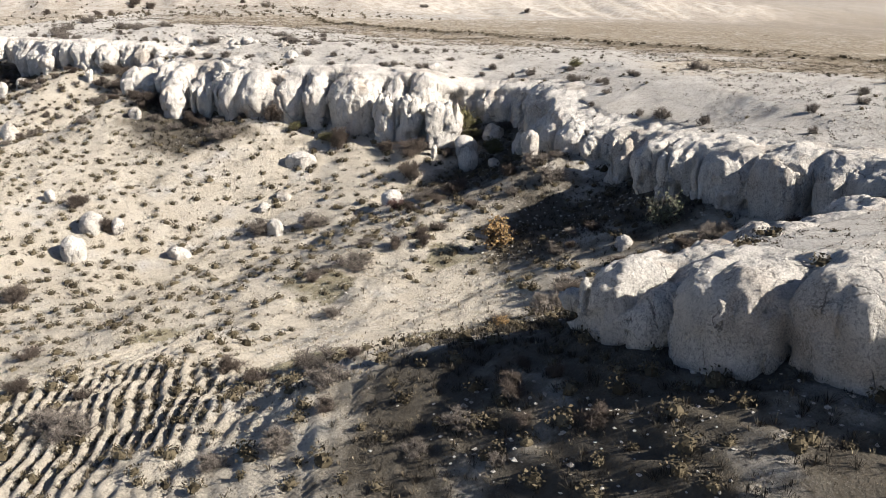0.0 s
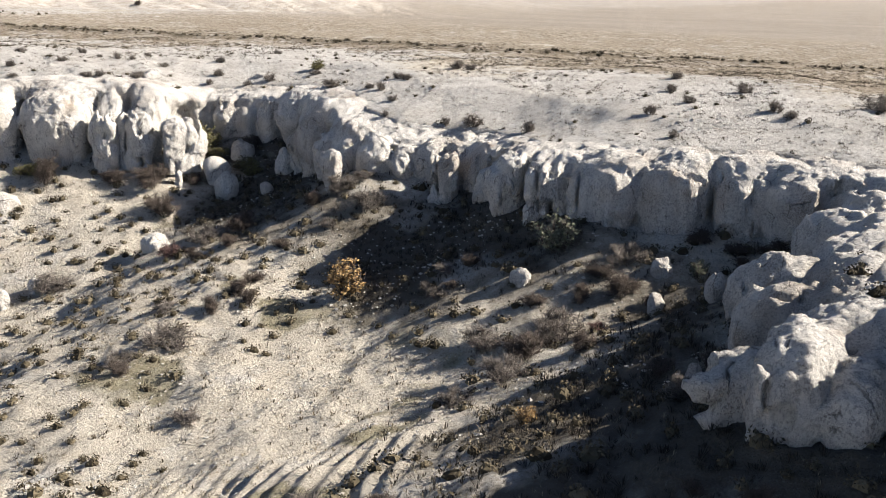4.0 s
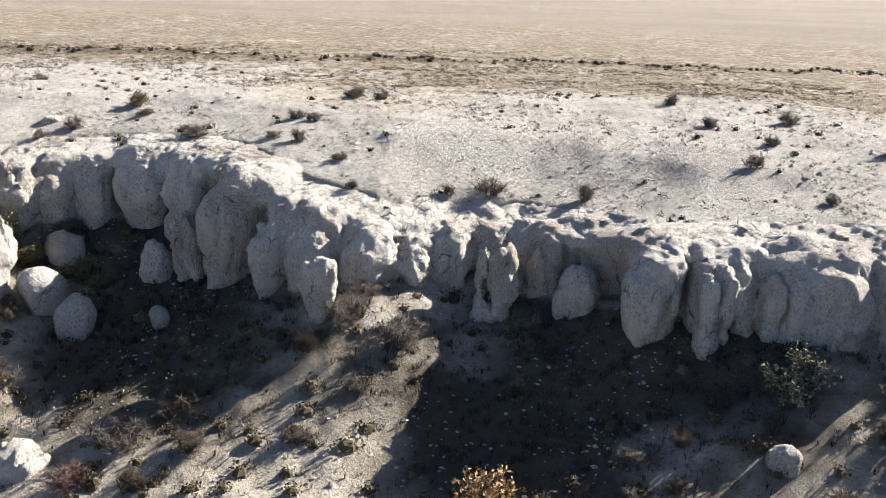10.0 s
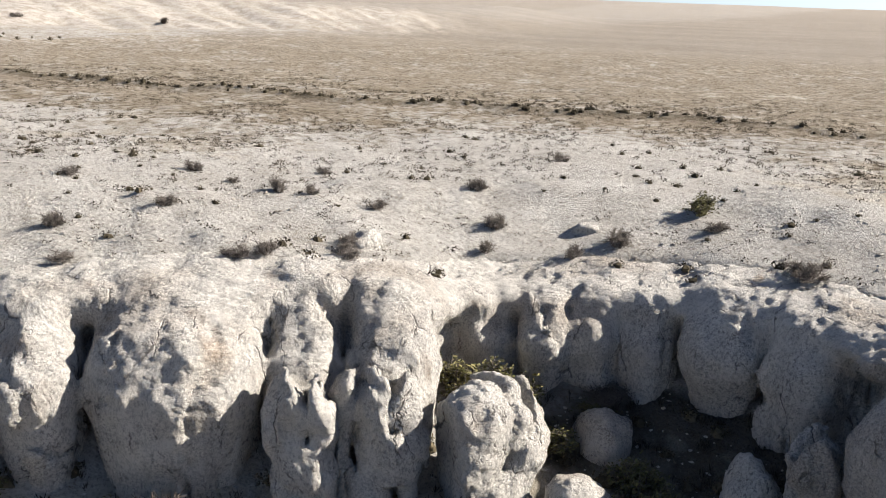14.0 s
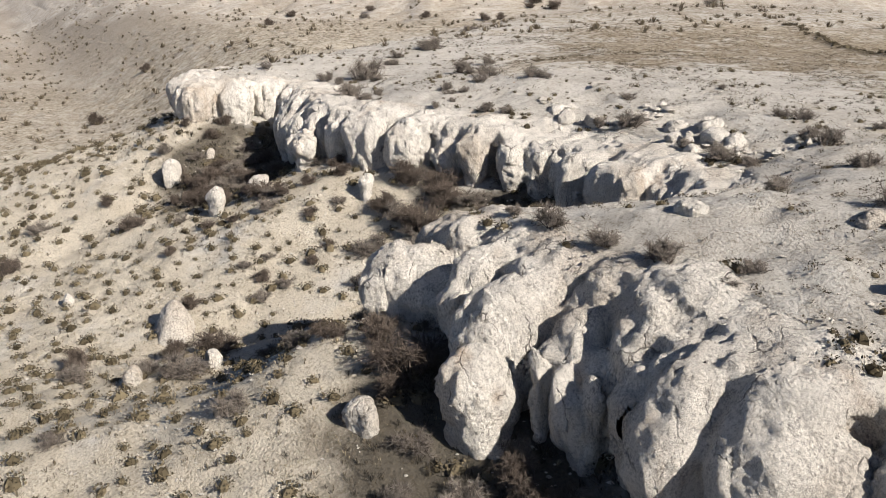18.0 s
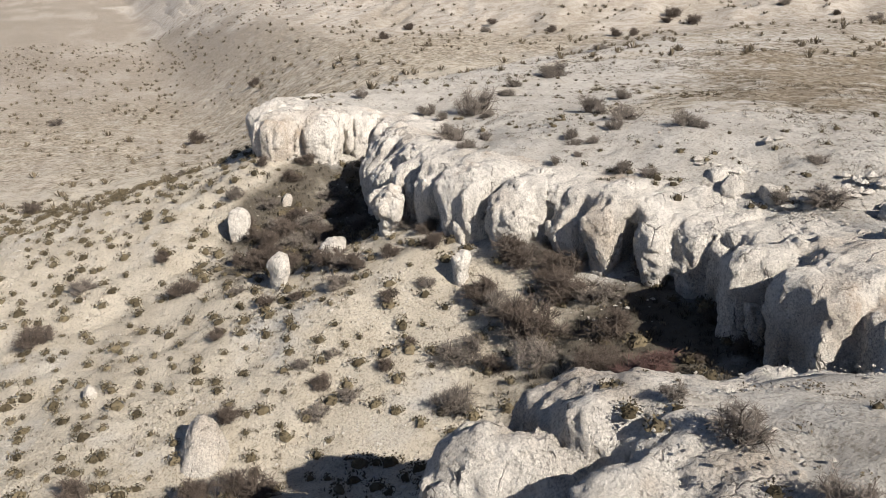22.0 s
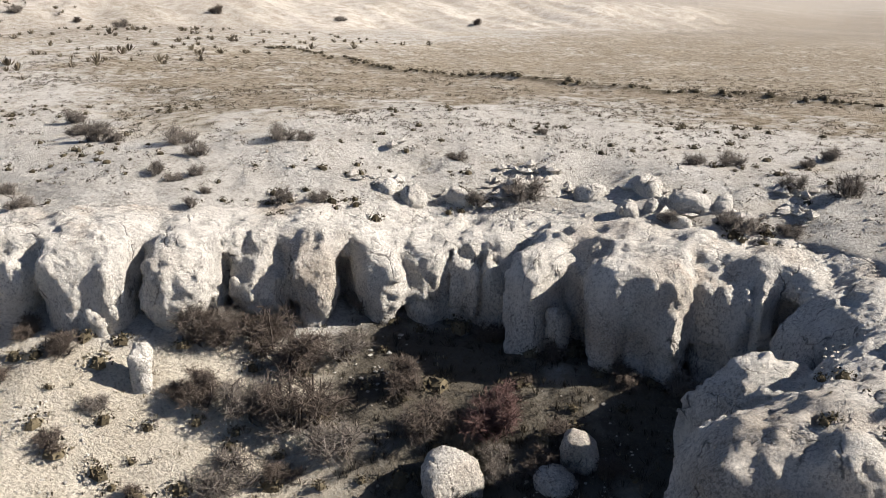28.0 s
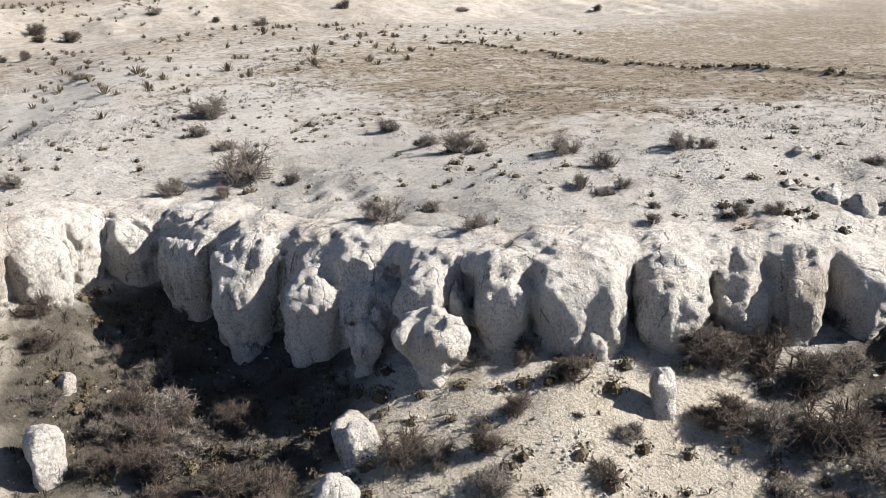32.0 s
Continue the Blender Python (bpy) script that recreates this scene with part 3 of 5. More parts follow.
field_mask("green", ground, smooth(0.15, 0.7, big + 0.5 * small_n) * smooth(-5, -12, SD) * 0.8 * smooth(-40, -10, GX))
field_mask("far", ground, far)
# litter and painted shade, kept outside the rim
damp = swells(GX, GY, LITTER_SHADE, 3.0) * smooth(0.2, -1.0, SD)
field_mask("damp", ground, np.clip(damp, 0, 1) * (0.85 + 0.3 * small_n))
hill = mesa_distance(GX, GY)
along = 0.6 * GX + 0.8 * GY
bare = smooth(-5, 3, hill) * smooth(40, 24, hill + 9 * small_n) * smooth(-55, -85, GX) * (0.72 + 0.5 * fbm(along / 6, hill / 40, 0, 85, 3))
west = smooth(-92, -125, GX) * smooth(0.0, 0.9, fbm(GX / 30, GY / 9, 0, 83, 4)) * 0.4 * smooth(115, 90, GY)
field_mask("pale", ground, np.clip(bare + west, 0, .92))
line = GY - bank_line(GX)
field_mask("furrow", ground, np.exp(-(line / 0.55) ** 2) * smooth(-105, -90, GX) * smooth(100, 60, GX) * smooth(6, 9, SD) * (0.75 + 0.35 * small_n))


# ---------------------------------------------------------------- rock
# outline of a rock from foot to crest (share of its half width), and how far its crest is rounded
PROFILES = {
    "lobe": ([.66, .74, .86, 1.0, 1.10, 1.12, 1.10], 0.55), "pear": ([.48, .56, .74, .96, 1.08, 1.10, 1.02], 0.7),
    "wall": ([.90, .93, .97, 1.02, 1.05, 1.05, 1.0], 0.55), "dome": ([.80, .86, .94, 1.0, 1.04, 1.02, .98], 0.9),
    "block": ([.92, .95, .98, 1.02, 1.04, 1.03, 1.0], 0.3),
    "pillar": ([.80, .84, .92, .98, 1.04, 1.02, .95], 0.35), "cone": ([1.2, 1.05, .90, .74, .58, .42, .28], 0.5),
    "ball": ([.92, 1.0, 1.06, 1.08, 1.02, .92, .8], 0.8)}


def soft_min(a, b, k):
    h = np.maximum(k - np.abs(a - b), 0) / k
    return np.minimum(a, b) - h * h * k * 0.25


def soft_max(a, b, k):
    return -soft_min(-a, -b, k)


def lobe_field(X, Y, Z, x, y, wide, deep, top, base, turn, shape, tilt=0.0, back=0.0, lean=(0, 0)):
    """Rough signed distance to one bulging rock: negative inside."""
    prof, cap = PROFILES[shape]
    V = (Z - base) / (top - base)
    c, s = math.cos(turn), math.sin(turn)
    dx, dy = X - x - lean[0] * V, Y - y - lean[1] * V
    lx, ly = dx * c + dy * s, dy * c - dx * s
    zt = top + tilt * np.clip(ly / deep, -1.4, 0.3)
    ly = np.where(ly > 0, ly * deep / (deep + back), ly)
    r = np.interp(V, np.linspace(0, 1, len(prof)), prof)
    ex = {"wall": 3.4, "block": 5.0}[shape] if shape in ("wall", "block") else 2.5
    rho = (np.abs(lx / wide) ** ex + np.abs(ly / deep) ** ex) ** (1 / ex)
    m = min(wide, deep)
    return soft_max((rho - r) * m, Z - zt, min(cap, 0.8 * m, 0.45 * (top - base)) * 2.0)


def weather(X, Y, Z, o=0.0, amount=1.0, cleft=1.0):
    """How far the weathered skin stands out: knobs parted by creases, pocks, upright seams."""
    lumps = 0.20 * np.abs(fbm(X * .5 + o, Y * .5, Z * .40, 3, 2)) + 0.13 * np.abs(vnoise(X * 1.25 + o, Y * 1.25, Z * 0.8, 31))
    flute = 0.12 * np.abs(vnoise(X * 1.9 + o, Y * 1.9, Z * 0.30, 33)) + 0.06 * vnoise(X * 3.4 + o, Y * 3.4, Z * 0.7, 35)
    knobs = 0.07 * np.abs(vnoise(X * 2.7 + o, Y * 2.7, Z * 2.2, 57)) + 0.045 * vnoise(X * 4.6 + o, Y * 4.6, Z * 4.0, 58)
    seam = cleft * 0.22 * np.exp(-(vnoise(X * .55 + o, Y * .55, Z * .12, 71) / 0.03) ** 2)
    pock = 0.11 * smooth(0.45, 0.75, vnoise(X * 1.5 + o, Y * 1.5, Z * 1.3, 73))
    return amount * (lumps + flute * cleft + knobs - seam - pock - 0.14)


def surface_net(F, low, h):
    """Corners and four-sided faces of the surface F = 0 on a lattice."""
    S = F < 0
    nx, ny, nz = F.shape
    cell = (nx - 1, ny - 1, nz - 1)
    total, count = np.zeros(cell + (3,)), np.zeros(cell)
    for ax in range(3):
        sl0, sl1 = [slice(None)] * 3, [slice(None)] * 3
        sl0[ax], sl1[ax] = slice(0, -1), slice(1, None)
        f0, f1 = F[tuple(sl0)], F[tuple(sl1)]
        cut = (f0 < 0) != (f1 < 0)
        t = np.where(cut, f0 / np.where(cut, f0 - f1, 1), 0)
        o1, o2 = [a for a in range(3) if a != ax]
        for a in (0, 1):
            for b in (0, 1):
                pick = [slice(None)] * 3
                pick[o1], pick[o2] = slice(a, a + F.shape[o1] - 1), slice(b, b + F.shape[o2] - 1)
                c, tt = cut[tuple(pick)], t[tuple(pick)]
                count += c
                total[..., ax] += np.where(c, tt, 0)
                total[..., o1] += np.where(c, a, 0)
                total[..., o2] += np.where(c, b, 0)
    live = count > 0
    index = np.full(cell, -1)
    index[live] = np.arange(live.sum())
    at = np.argwhere(live)
    verts = low + h * (at + total[live] / count[live][:, None])
    quads = []
    for ax in range(3):
        o1, o2 = (ax + 1) % 3, (ax + 2) % 3
        sl0, sl1 = [slice(1, -1)] * 3, [slice(1, -1)] * 3
        sl0[ax], sl1[ax] = slice(0, -1), slice(1, None)
        s0, s1 = S[tuple(sl0)], S[tuple(sl1)]
        for way in (True, False):
            e = np.argwhere((s0 != s1) & (s0 == way))
            e[:, o1] += 1
            e[:, o2] += 1
            ring = []
            for a, b in ((1, 1), (0, 1), (0, 0), (1, 0)):
                q = e.copy()
                q[:, o1] -= a
                q[:, o2] -= b
                ring.append(index[q[:, 0], q[:, 1], q[:, 2]])
            quads.append(np.stack(ring if way else ring[::-1], 1))
    quads = np.vstack(quads)
    return verts, quads[(quads >= 0).all(1)]


def vertex_normals(verts, quads):
    n = np.cross(verts[quads[:, 2]] - verts[quads[:, 0]], verts[quads[:, 3]] - verts[quads[:, 1]])
    out = np.zeros_like(verts)
    for k in range(4):
        np.add.at(out, quads[:, k], n)
    return out / np.maximum(np.linalg.norm(out, axis=1, keepdims=True), 1e-9)


def sub_mesh(name, verts, quads, normals, mat, parent):
    used, inv = np.unique(quads.ravel(), return_inverse=True)
    ob = mesh_object(name, verts[used], inv.reshape(-1, 4), mat, parent)
    ob.data.normals_split_custom_set_from_vertices(normals[used].tolist())
    return ob


def lattice(x0, x1, y0, y1, z0, z1, h):
    lo = [math.floor(v / h) for v in (x0, y0, z0)]
    hi = [math.ceil(v / h) for v in (x1, y1, z1)]
    ax = [np.arange(a, b + 1) * h for a, b in zip(lo, hi)]
    return np.array([a[0] for a in ax]), np.meshgrid(*ax, indexing="ij")


def rim_turn(x, y):
    e = 0.6
    gx_ = float(rim_distance(x + e, y) - rim_distance(x - e, y))
    gy_ = float(rim_distance(x, y + e) - rim_distance(x, y - e))
    return math.atan2(gy_, gx_) - math.pi / 2


ALL_LOBES = []
for c_name, (c_label, c_tilt, c_rows) in CLIFFS.items():
    rng = np.random.default_rng(len(c_label) * 7 + len(c_rows))
    for x, y, wide, deep, top, *shape in c_rows:
        turn = rim_turn(x, y) + rng.uniform(-.25, .25)
        wide, deep = wide * rng.uniform(.97, 1.05), deep * rng.uniform(.96, 1.08)
        base = float(ground_height(x + deep * math.sin(turn), y - deep * math.cos(turn))) - 0.5
        ALL_LOBES.append((c_name, (x, y, wide, deep, top - 0.20, min(base, top - 2.5), turn, shape[0] if shape else "lobe", c_tilt * rng.uniform(.5, 1.4))))
LOBE_AT = np.array([lobe[:2] for _, lobe in ALL_LOBES])
LOBE_SIZE = np.array([lobe[2] for _, lobe in ALL_LOBES])
STEP = 0.11
# how far the crust overhangs between the lobes, and how softly its edge is rounded
CREST = {"cliff_spur": (.15, 1.2), "cliff_shaded": (1.1, .8), "cliff_alcove": (1.1, .8), "cliff_white": (1.1, 1.2), "cliff_point": (.4, 1.4), "cliff_gully": (1.2, .45), "cliff_west": (1.15, .7), "cliff_end": (.9, .9)}


def cliff(name):
    """One stretch of the plateau's edge, its lobes grown together with the crust behind them."""
    root = tagged(new(name), CLIFFS[name][0], "cliff", kind="structure")
    mine = [i for i, (n, _) in enumerate(ALL_LOBES) if n == name]
    xy = LOBE_AT[mine]
    (x0, y0), (x1, y1) = xy.min(0) - 3.6, xy.max(0) + 3.6
    near = [i for i in range(len(ALL_LOBES)) if x0 - 5 < LOBE_AT[i, 0] < x1 + 5 and y0 - 5 < LOBE_AT[i, 1] < y1 + 5]
    low, (X, Y, Z) = lattice(x0, x1, y0, y1, min(ALL_LOBES[i][1][5] for i in mine) - 1.2, 1.3, STEP)
    X2, Y2 = X[:, :, 0], Y[:, :, 0]
    sd = rim_distance(X2, Y2)
    crust = high_ground(X2, Y2, np.maximum(sd, 0)) - 0.06 - 0.6 * smooth(1.8, 2.8, sd) + 0.10 * fbm(X2 / 1.3, Y2 / 1.3, 0, 25, 3)
    edge = 0.85 + 0.30 * vnoise(X2 / 1.7, Y2 / 1.7, 0, 27)
    F = np.full(X.shape, 9.0)
    for i in near:
        lx, ly, w, d = ALL_LOBES[i][1][:4]
        reach = max(w, d) + 2.6
        a = np.searchsorted(X2[:, 0], [lx - reach, lx + reach])
        b = np.searchsorted(Y2[0], [ly - reach, ly + reach])
        if a[0] == a[1] or b[0] == b[1]:
            continue
        box = (slice(*a), slice(*b))
        lobe = ALL_LOBES[i][1]
        F[box] = soft_min(F[box], lobe_field(X[box], Y[box], Z[box], *lobe, back=1.9), 0.10)
    # no lobe stands over the crust that runs out to the edge
    F = soft_max(F, Z - (crust + 0.04 + 1.5 * smooth(0.5, -1.2, sd))[:, :, None], 0.35)
    hang, bend, total = 0, 0, 0
    for i in near:
        g = np.exp(-((X2 - LOBE_AT[i, 0]) ** 2 + (Y2 - LOBE_AT[i, 1]) ** 2) / 6.0) + 1e-9
        a, c = CREST[ALL_LOBES[i][0]]
        hang, bend, total = hang + g * a, bend + g * c, total + g
    hang, bend = (hang / total)[:, :, None], (bend / total)[:, :, None]
    roof = hang * smooth(-1.6, -0.2, Z - crust[:, :, None])
    body = soft_max((edge - sd)[:, :, None] - roof, Z - crust[:, :, None], bend)
    F = soft_min(F, body, 0.8)
    skin = np.abs(F) < 0.42
    up = np.broadcast_to((smooth(0.0, 1.2, sd - edge) * 0.55)[:, :, None], F.shape)[skin]
    side = smooth(-0.05, -0.7, Z - crust[:, :, None])[skin]
    F[skin] -= weather(X[skin], Y[skin], Z[skin], 0.0, (1.0 - up) * (0.65 if name in ("cliff_alcove", "cliff_white") else 0.95), side)
    verts, quads = surface_net(F, low, STEP)
    mid = verts[quads].mean(1)
    own = np.argmin(((mid[:, None, :2] - LOBE_AT[None, near]) ** 2).sum(-1) - 0.5 * LOBE_SIZE[None, near] ** 2, axis=1)
    own = np.array(near)[own]
    mid_sd = rim_distance(mid[:, 0], mid[:, 1])
    keep = (mid_sd < 2.7) & (mid_sd > -4.5) & (mid[:, 2] > low_ground(mid[:, 0], mid[:, 1], np.maximum(-mid_sd, 0)) - 0.7)
    normals = vertex_normals(verts, quads)
    fine = 0.035 * vnoise(verts[:, 0] * 8, verts[:, 1] * 8, verts[:, 2] * 8, 59) + 0.02 * hash3(*(np.round(verts * 1000).astype(np.int64).T), 7)
    verts = verts + normals * fine[:, None]
    normals = vertex_normals(verts, quads)
    for i in mine:
        q = quads[keep & (own == i)]
        if len(q):
            sub_mesh("rock_lobe", verts, q, normals, ROCK, root)
    return root


for cliff_name in CLIFFS:
    cliff(cliff_name)


def rock_mesh(name, x, y, wide, deep, top, base, turn, shape, seed, lean=(0, 0), cuts=4, amount=1.0):
    """One free rock with broken faces."""
    big = max(wide, deep)
    h = 0.055 if big < 0.5 else 0.075 if big < 0.9 else 0.095
    reach = big * 1.15 + 0.25 + max(abs(lean[0]), abs(lean[1]))
    low, (X, Y, Z) = lattice(x - reach, x + reach, y - reach, y + reach, base, top + 0.35, h)
    F = lobe_field(X, Y, Z, x, y, wide, deep, top, base, turn, shape, lean=lean)
    rng = np.random.default_rng(seed * 31 + int(abs(x) * 10))
    for _ in range(cuts):
        a, up = rng.uniform(0, 2 * np.pi), rng.uniform(-0.3, 0.8)
        n = np.array([math.cos(a), math.sin(a), up]) / math.sqrt(1 + up * up)
        off = rng.uniform(0.50, 0.80) * (abs(n[0]) * wide + abs(n[1]) * deep + max(n[2], 0) * 0.5 * (top - base))
        F = soft_max(F, (X - x - lean[0] * .5) * n[0] + (Y - y - lean[1] * .5) * n[1] + (Z - (top + base) / 2) * n[2] - off, 0.07)
    if shape in ("wall", "pillar") and big > 0.7:
        # deep upright notches worn into the crest
        c, s = math.cos(turn), math.sin(turn)
        lx = (X - x) * c + (Y - y) * s
        for off in rng.uniform(-.6, .6, 2):
            foot = top - rng.uniform(.35, .75) * min(1.6, top - base)
            F = soft_max(F, 0.34 * np.clip(Z - foot, 0, 9) - np.abs(lx - off * wide + 0.12 * vnoise(X * 0, Y * 0, Z * 1.6, seed)), 0.10)
    skin = np.abs(F) < 0.42
    k = min(1.0, big) ** 0.5
    F[skin] -= k * weather(X[skin] / k, Y[skin] / k, Z[skin] / k, seed * 7.31, amount, 0.35)
    verts, quads = surface_net(F, low, h)
    normals = vertex_normals(verts, quads)
    verts = verts + normals * (0.25 * h * hash3(*(np.round(verts * 1000).astype(np.int64).T), 7))[:, None]
    return mesh_object(name, verts, quads, ROCK)

# ---------------------------------------------------------------- free-standing pillars and boulders
def loose_rock(name, label, x, y, wide, deep, height, turn=0.0, shape="lobe", lean=(0, 0), top=None, group=""):
    base = stand_height(x, y) - 0.25
    top = base + 0.25 + height if top is None else top
    ob = rock_mesh(name, x, y, wide, deep, top, base, radians(turn), shape, int(abs(x * 13 + y * 7)) % 97, lean, 6 if "pillar" in name else 3 if shape == "cone" else 10, 1.15 if "pillar" in name else 0.6)
    return tagged(ob, label, "rock pillar" if "pillar" in name else "boulder", group)


PILLAR = "free-standing pale tuff pillar at the cliff's foot"
PILLARS = [(-1.77, 36.2, 0.69, 0.5, -2.03, "pear"), (4.33, 36.48, 0.82, 0.6, -1.76, "pillar"), (6.93, 35.1, 0.59, 0.5, -2.37, "pillar"), (-6.23, 42.94, 0.75, 0.7, -2.23, "pillar"),
        (-7.54, 43.94, 0.58, 0.6, -3.57, "ball"), (-14.09, 42.83, 1.53, 1.0, -2.01, "wall"), (-16.54, 41.8, 1.05, 0.8, -1.53, "wall"), (-18.25, 41.18, 0.85, 0.8, -1.6, "pillar"),
        (-37.01, 35.71, 1.0, 1.0, -2.2, "dome"), (-35.71, 36.62, 0.22, 0.3, -1.61, "pear"), (-66.13, 40.68, 1.0, 0.75, -1.47, "pear"), (-49.56, 47.35, 0.31, 0.4, -2.1, "pillar"),
        (-68.6, 41.13, 0.51, 0.35, -2.47, "pear")]
for x, y, wide, deep, top, shape in PILLARS:
    loose_rock("rock_pillar", PILLAR, x, y, wide, deep, 0, math.degrees(rim_turn(x, y)), shape, (.3, .2) if 3 < x < 5 else (0, 0), top)

BOULDER = "pale weathered tuff boulder lying on dry slope"
BOULDERS = [(-11.24, 45.52, 0.99, 0.8, -3.47, "ball"), (-11.73, 42.67, 0.93, 0.7, -4.17, "ball"), (-10.18, 41.1, 0.68, 0.6, -4.72, "ball"), (-7.2, 40.05, 0.38, 0.5, -4.9, "ball"),
        (-13.39, 41.18, 0.23, 0.25, -4.96, "ball"), (-48.07, 43.95, 0.59, 0.6, -4.08, "ball"), (-48.44, 43.15, 0.65, 0.6, -4.83, "ball"), (-51.29, 31.78, 0.46, 0.37, -6.98, "pear"),
        (-52.01, 28.97, 0.41, 0.33, -7.31, "ball"), (-64.07, 27.74, 0.29, 0.24, -8.11, "ball"), (-39.0, 33.18, 0.52, 0.41, -3.94, "ball"), (-58.0, 22.95, 1.44, 1.15, -8.11, "ball"),
        (-78.15, 22.5, 0.74, 0.59, -7.89, "ball"), (9.86, 26.94, 0.47, 0.38, -4.72, "ball"), (15.46, 27.0, 0.5, 0.4, -3.68, "ball"), (17.45, 24.08, 0.43, 0.35, -3.37, "ball"),
        (15.28, 24.09, 0.34, 0.27, -4.27, "ball"), (16.34, 14.6, 0.24, 0.19, -3.21, "ball"), (-10.76, 33.74, 0.91, 0.73, -6.78, "wall"), (-20.71, 23.6, 0.9, 0.72, -10.44, "ball"),
        (-16.93, 28.79, 0.6, 0.48, -8.92, "wall"), (-15.8, 30.2, 0.34, 0.28, -8.71, "wall"), (-20.5, 30.9, 0.54, 0.43, -8.74, "ball"), (-20.49, 32.68, 0.59, 0.47, -8.13, "ball"),
        (-22.31, 36.26, 1.26, 1.01, -6.01, "ball"), (-25.36, 18.99, 0.97, 0.77, -9.62, "ball"), (-27.33, 21.57, 0.92, 0.73, -8.81, "ball"), (-26.03, 22.69, 0.5, 0.4, -9.22, "ball"),
        (-33.32, 22.01, 0.45, 0.36, -8.37, "ball"), (-66.74, 35.86, 0.61, 0.49, -4.24, "pillar"), (-75.62, 35.21, 0.67, 0.54, -4.25, "wall"), (-77.67, 38.07, 0.35, 0.28, -4.26, "wall"),
        (-51.11, 42.42, 0.95, 0.76, -4.47, "ball"), (-59.85, 41.75, 0.44, 0.35, -2.78, "wall"), (-67.5, 38.4, 0.85, 0.6, -4.05, "wall"), (-57.6, 31.6, 1.0, 0.8, -6.75, "cone")]
for x, y, wide, deep, top, shape in BOULDERS:
    loose_rock("boulder", BOULDER, x, y, wide, deep, 0, 40 * math.sin(x * 3), shape, top=max(top, stand_height(x, y) + 0.35), group="boulders on the slope")
CRAG = "small crumbling tuff knob on the plateau"
for x, y, wide, deep, height, shape in [
        (-30.0, 42.4, .55, .5, .7, "ball"), (-55.4, 50.4, .45, .4, .65, "ball"), (-54.2, 51.0, .9, .5, .5, "wall"), (-56.4, 50.4, .5, .4, .35, "wall"),
        (-52.4, 52.4, .7, .5, .35, "wall"), (-49.9, 52.6, .6, .5, .4, "ball"), (-48.4, 51.2, .42, .4, .5, "ball"), (-47.7, 51.3, .26, .26, .42, "ball"),
        (-46.7, 51.8, .8, .6, .6, "ball"), (-45.6, 51.9, .4, .4, .65, "ball"), (-46.8, 50.7, .5, .4, .3, "ball"), (-48.2, 53.0, .9, .5, .4, "wall"),
        (-36.8, 42.0, .6, .5, .3, "ball"), (-33.0, 44.5, .5, .4, .25, "ball"), (-18.6, 47.4, .5, .4, .25, "ball"), (-12.5, 51.5, .6, .4, .2, "wall")]:
    loose_rock("rock_knob", CRAG, x, y, wide, deep, height, 60 * math.sin(x * 5), shape, group="knobs on the plateau")

# ---------------------------------------------------------------- shrubs
def prisms(p0, p1, r0, r1):
    """Three-sided tapered sticks from p0 to p1."""
    p0, p1 = np.asarray(p0), np.asarray(p1)
    d = p1 - p0
    d = d / np.maximum(np.linalg.norm(d, axis=1, keepdims=True), 1e-6)
    ref = np.where(np.abs(d[:, 2:3]) > 0.8, np.array([[1.0, 0, 0]]), np.array([[0, 0, 1.0]]))
    u = np.cross(d, ref)
    u /= np.maximum(np.linalg.norm(u, axis=1, keepdims=True), 1e-6)
    w = np.cross(d, u)
    vs = []
    for k in range(3):
        a = 2 * np.pi * k / 3
        off = u * math.cos(a) + w * math.sin(a)
        vs += [p0 + off * r0, p1 + off * r1]
    verts = np.stack(vs, 1)
    n = len(p0)
    f = np.array([[0, 2, 3, 1], [2, 4, 5, 3], [4, 0, 1, 5]])
    return verts.reshape(-1, 3), (f[None] + 6 * np.arange(n)[:, None, None]).reshape(-1, 4)


def unit(v):
    return v / np.maximum(np.linalg.norm(v, axis=1, keepdims=True), 1e-6)


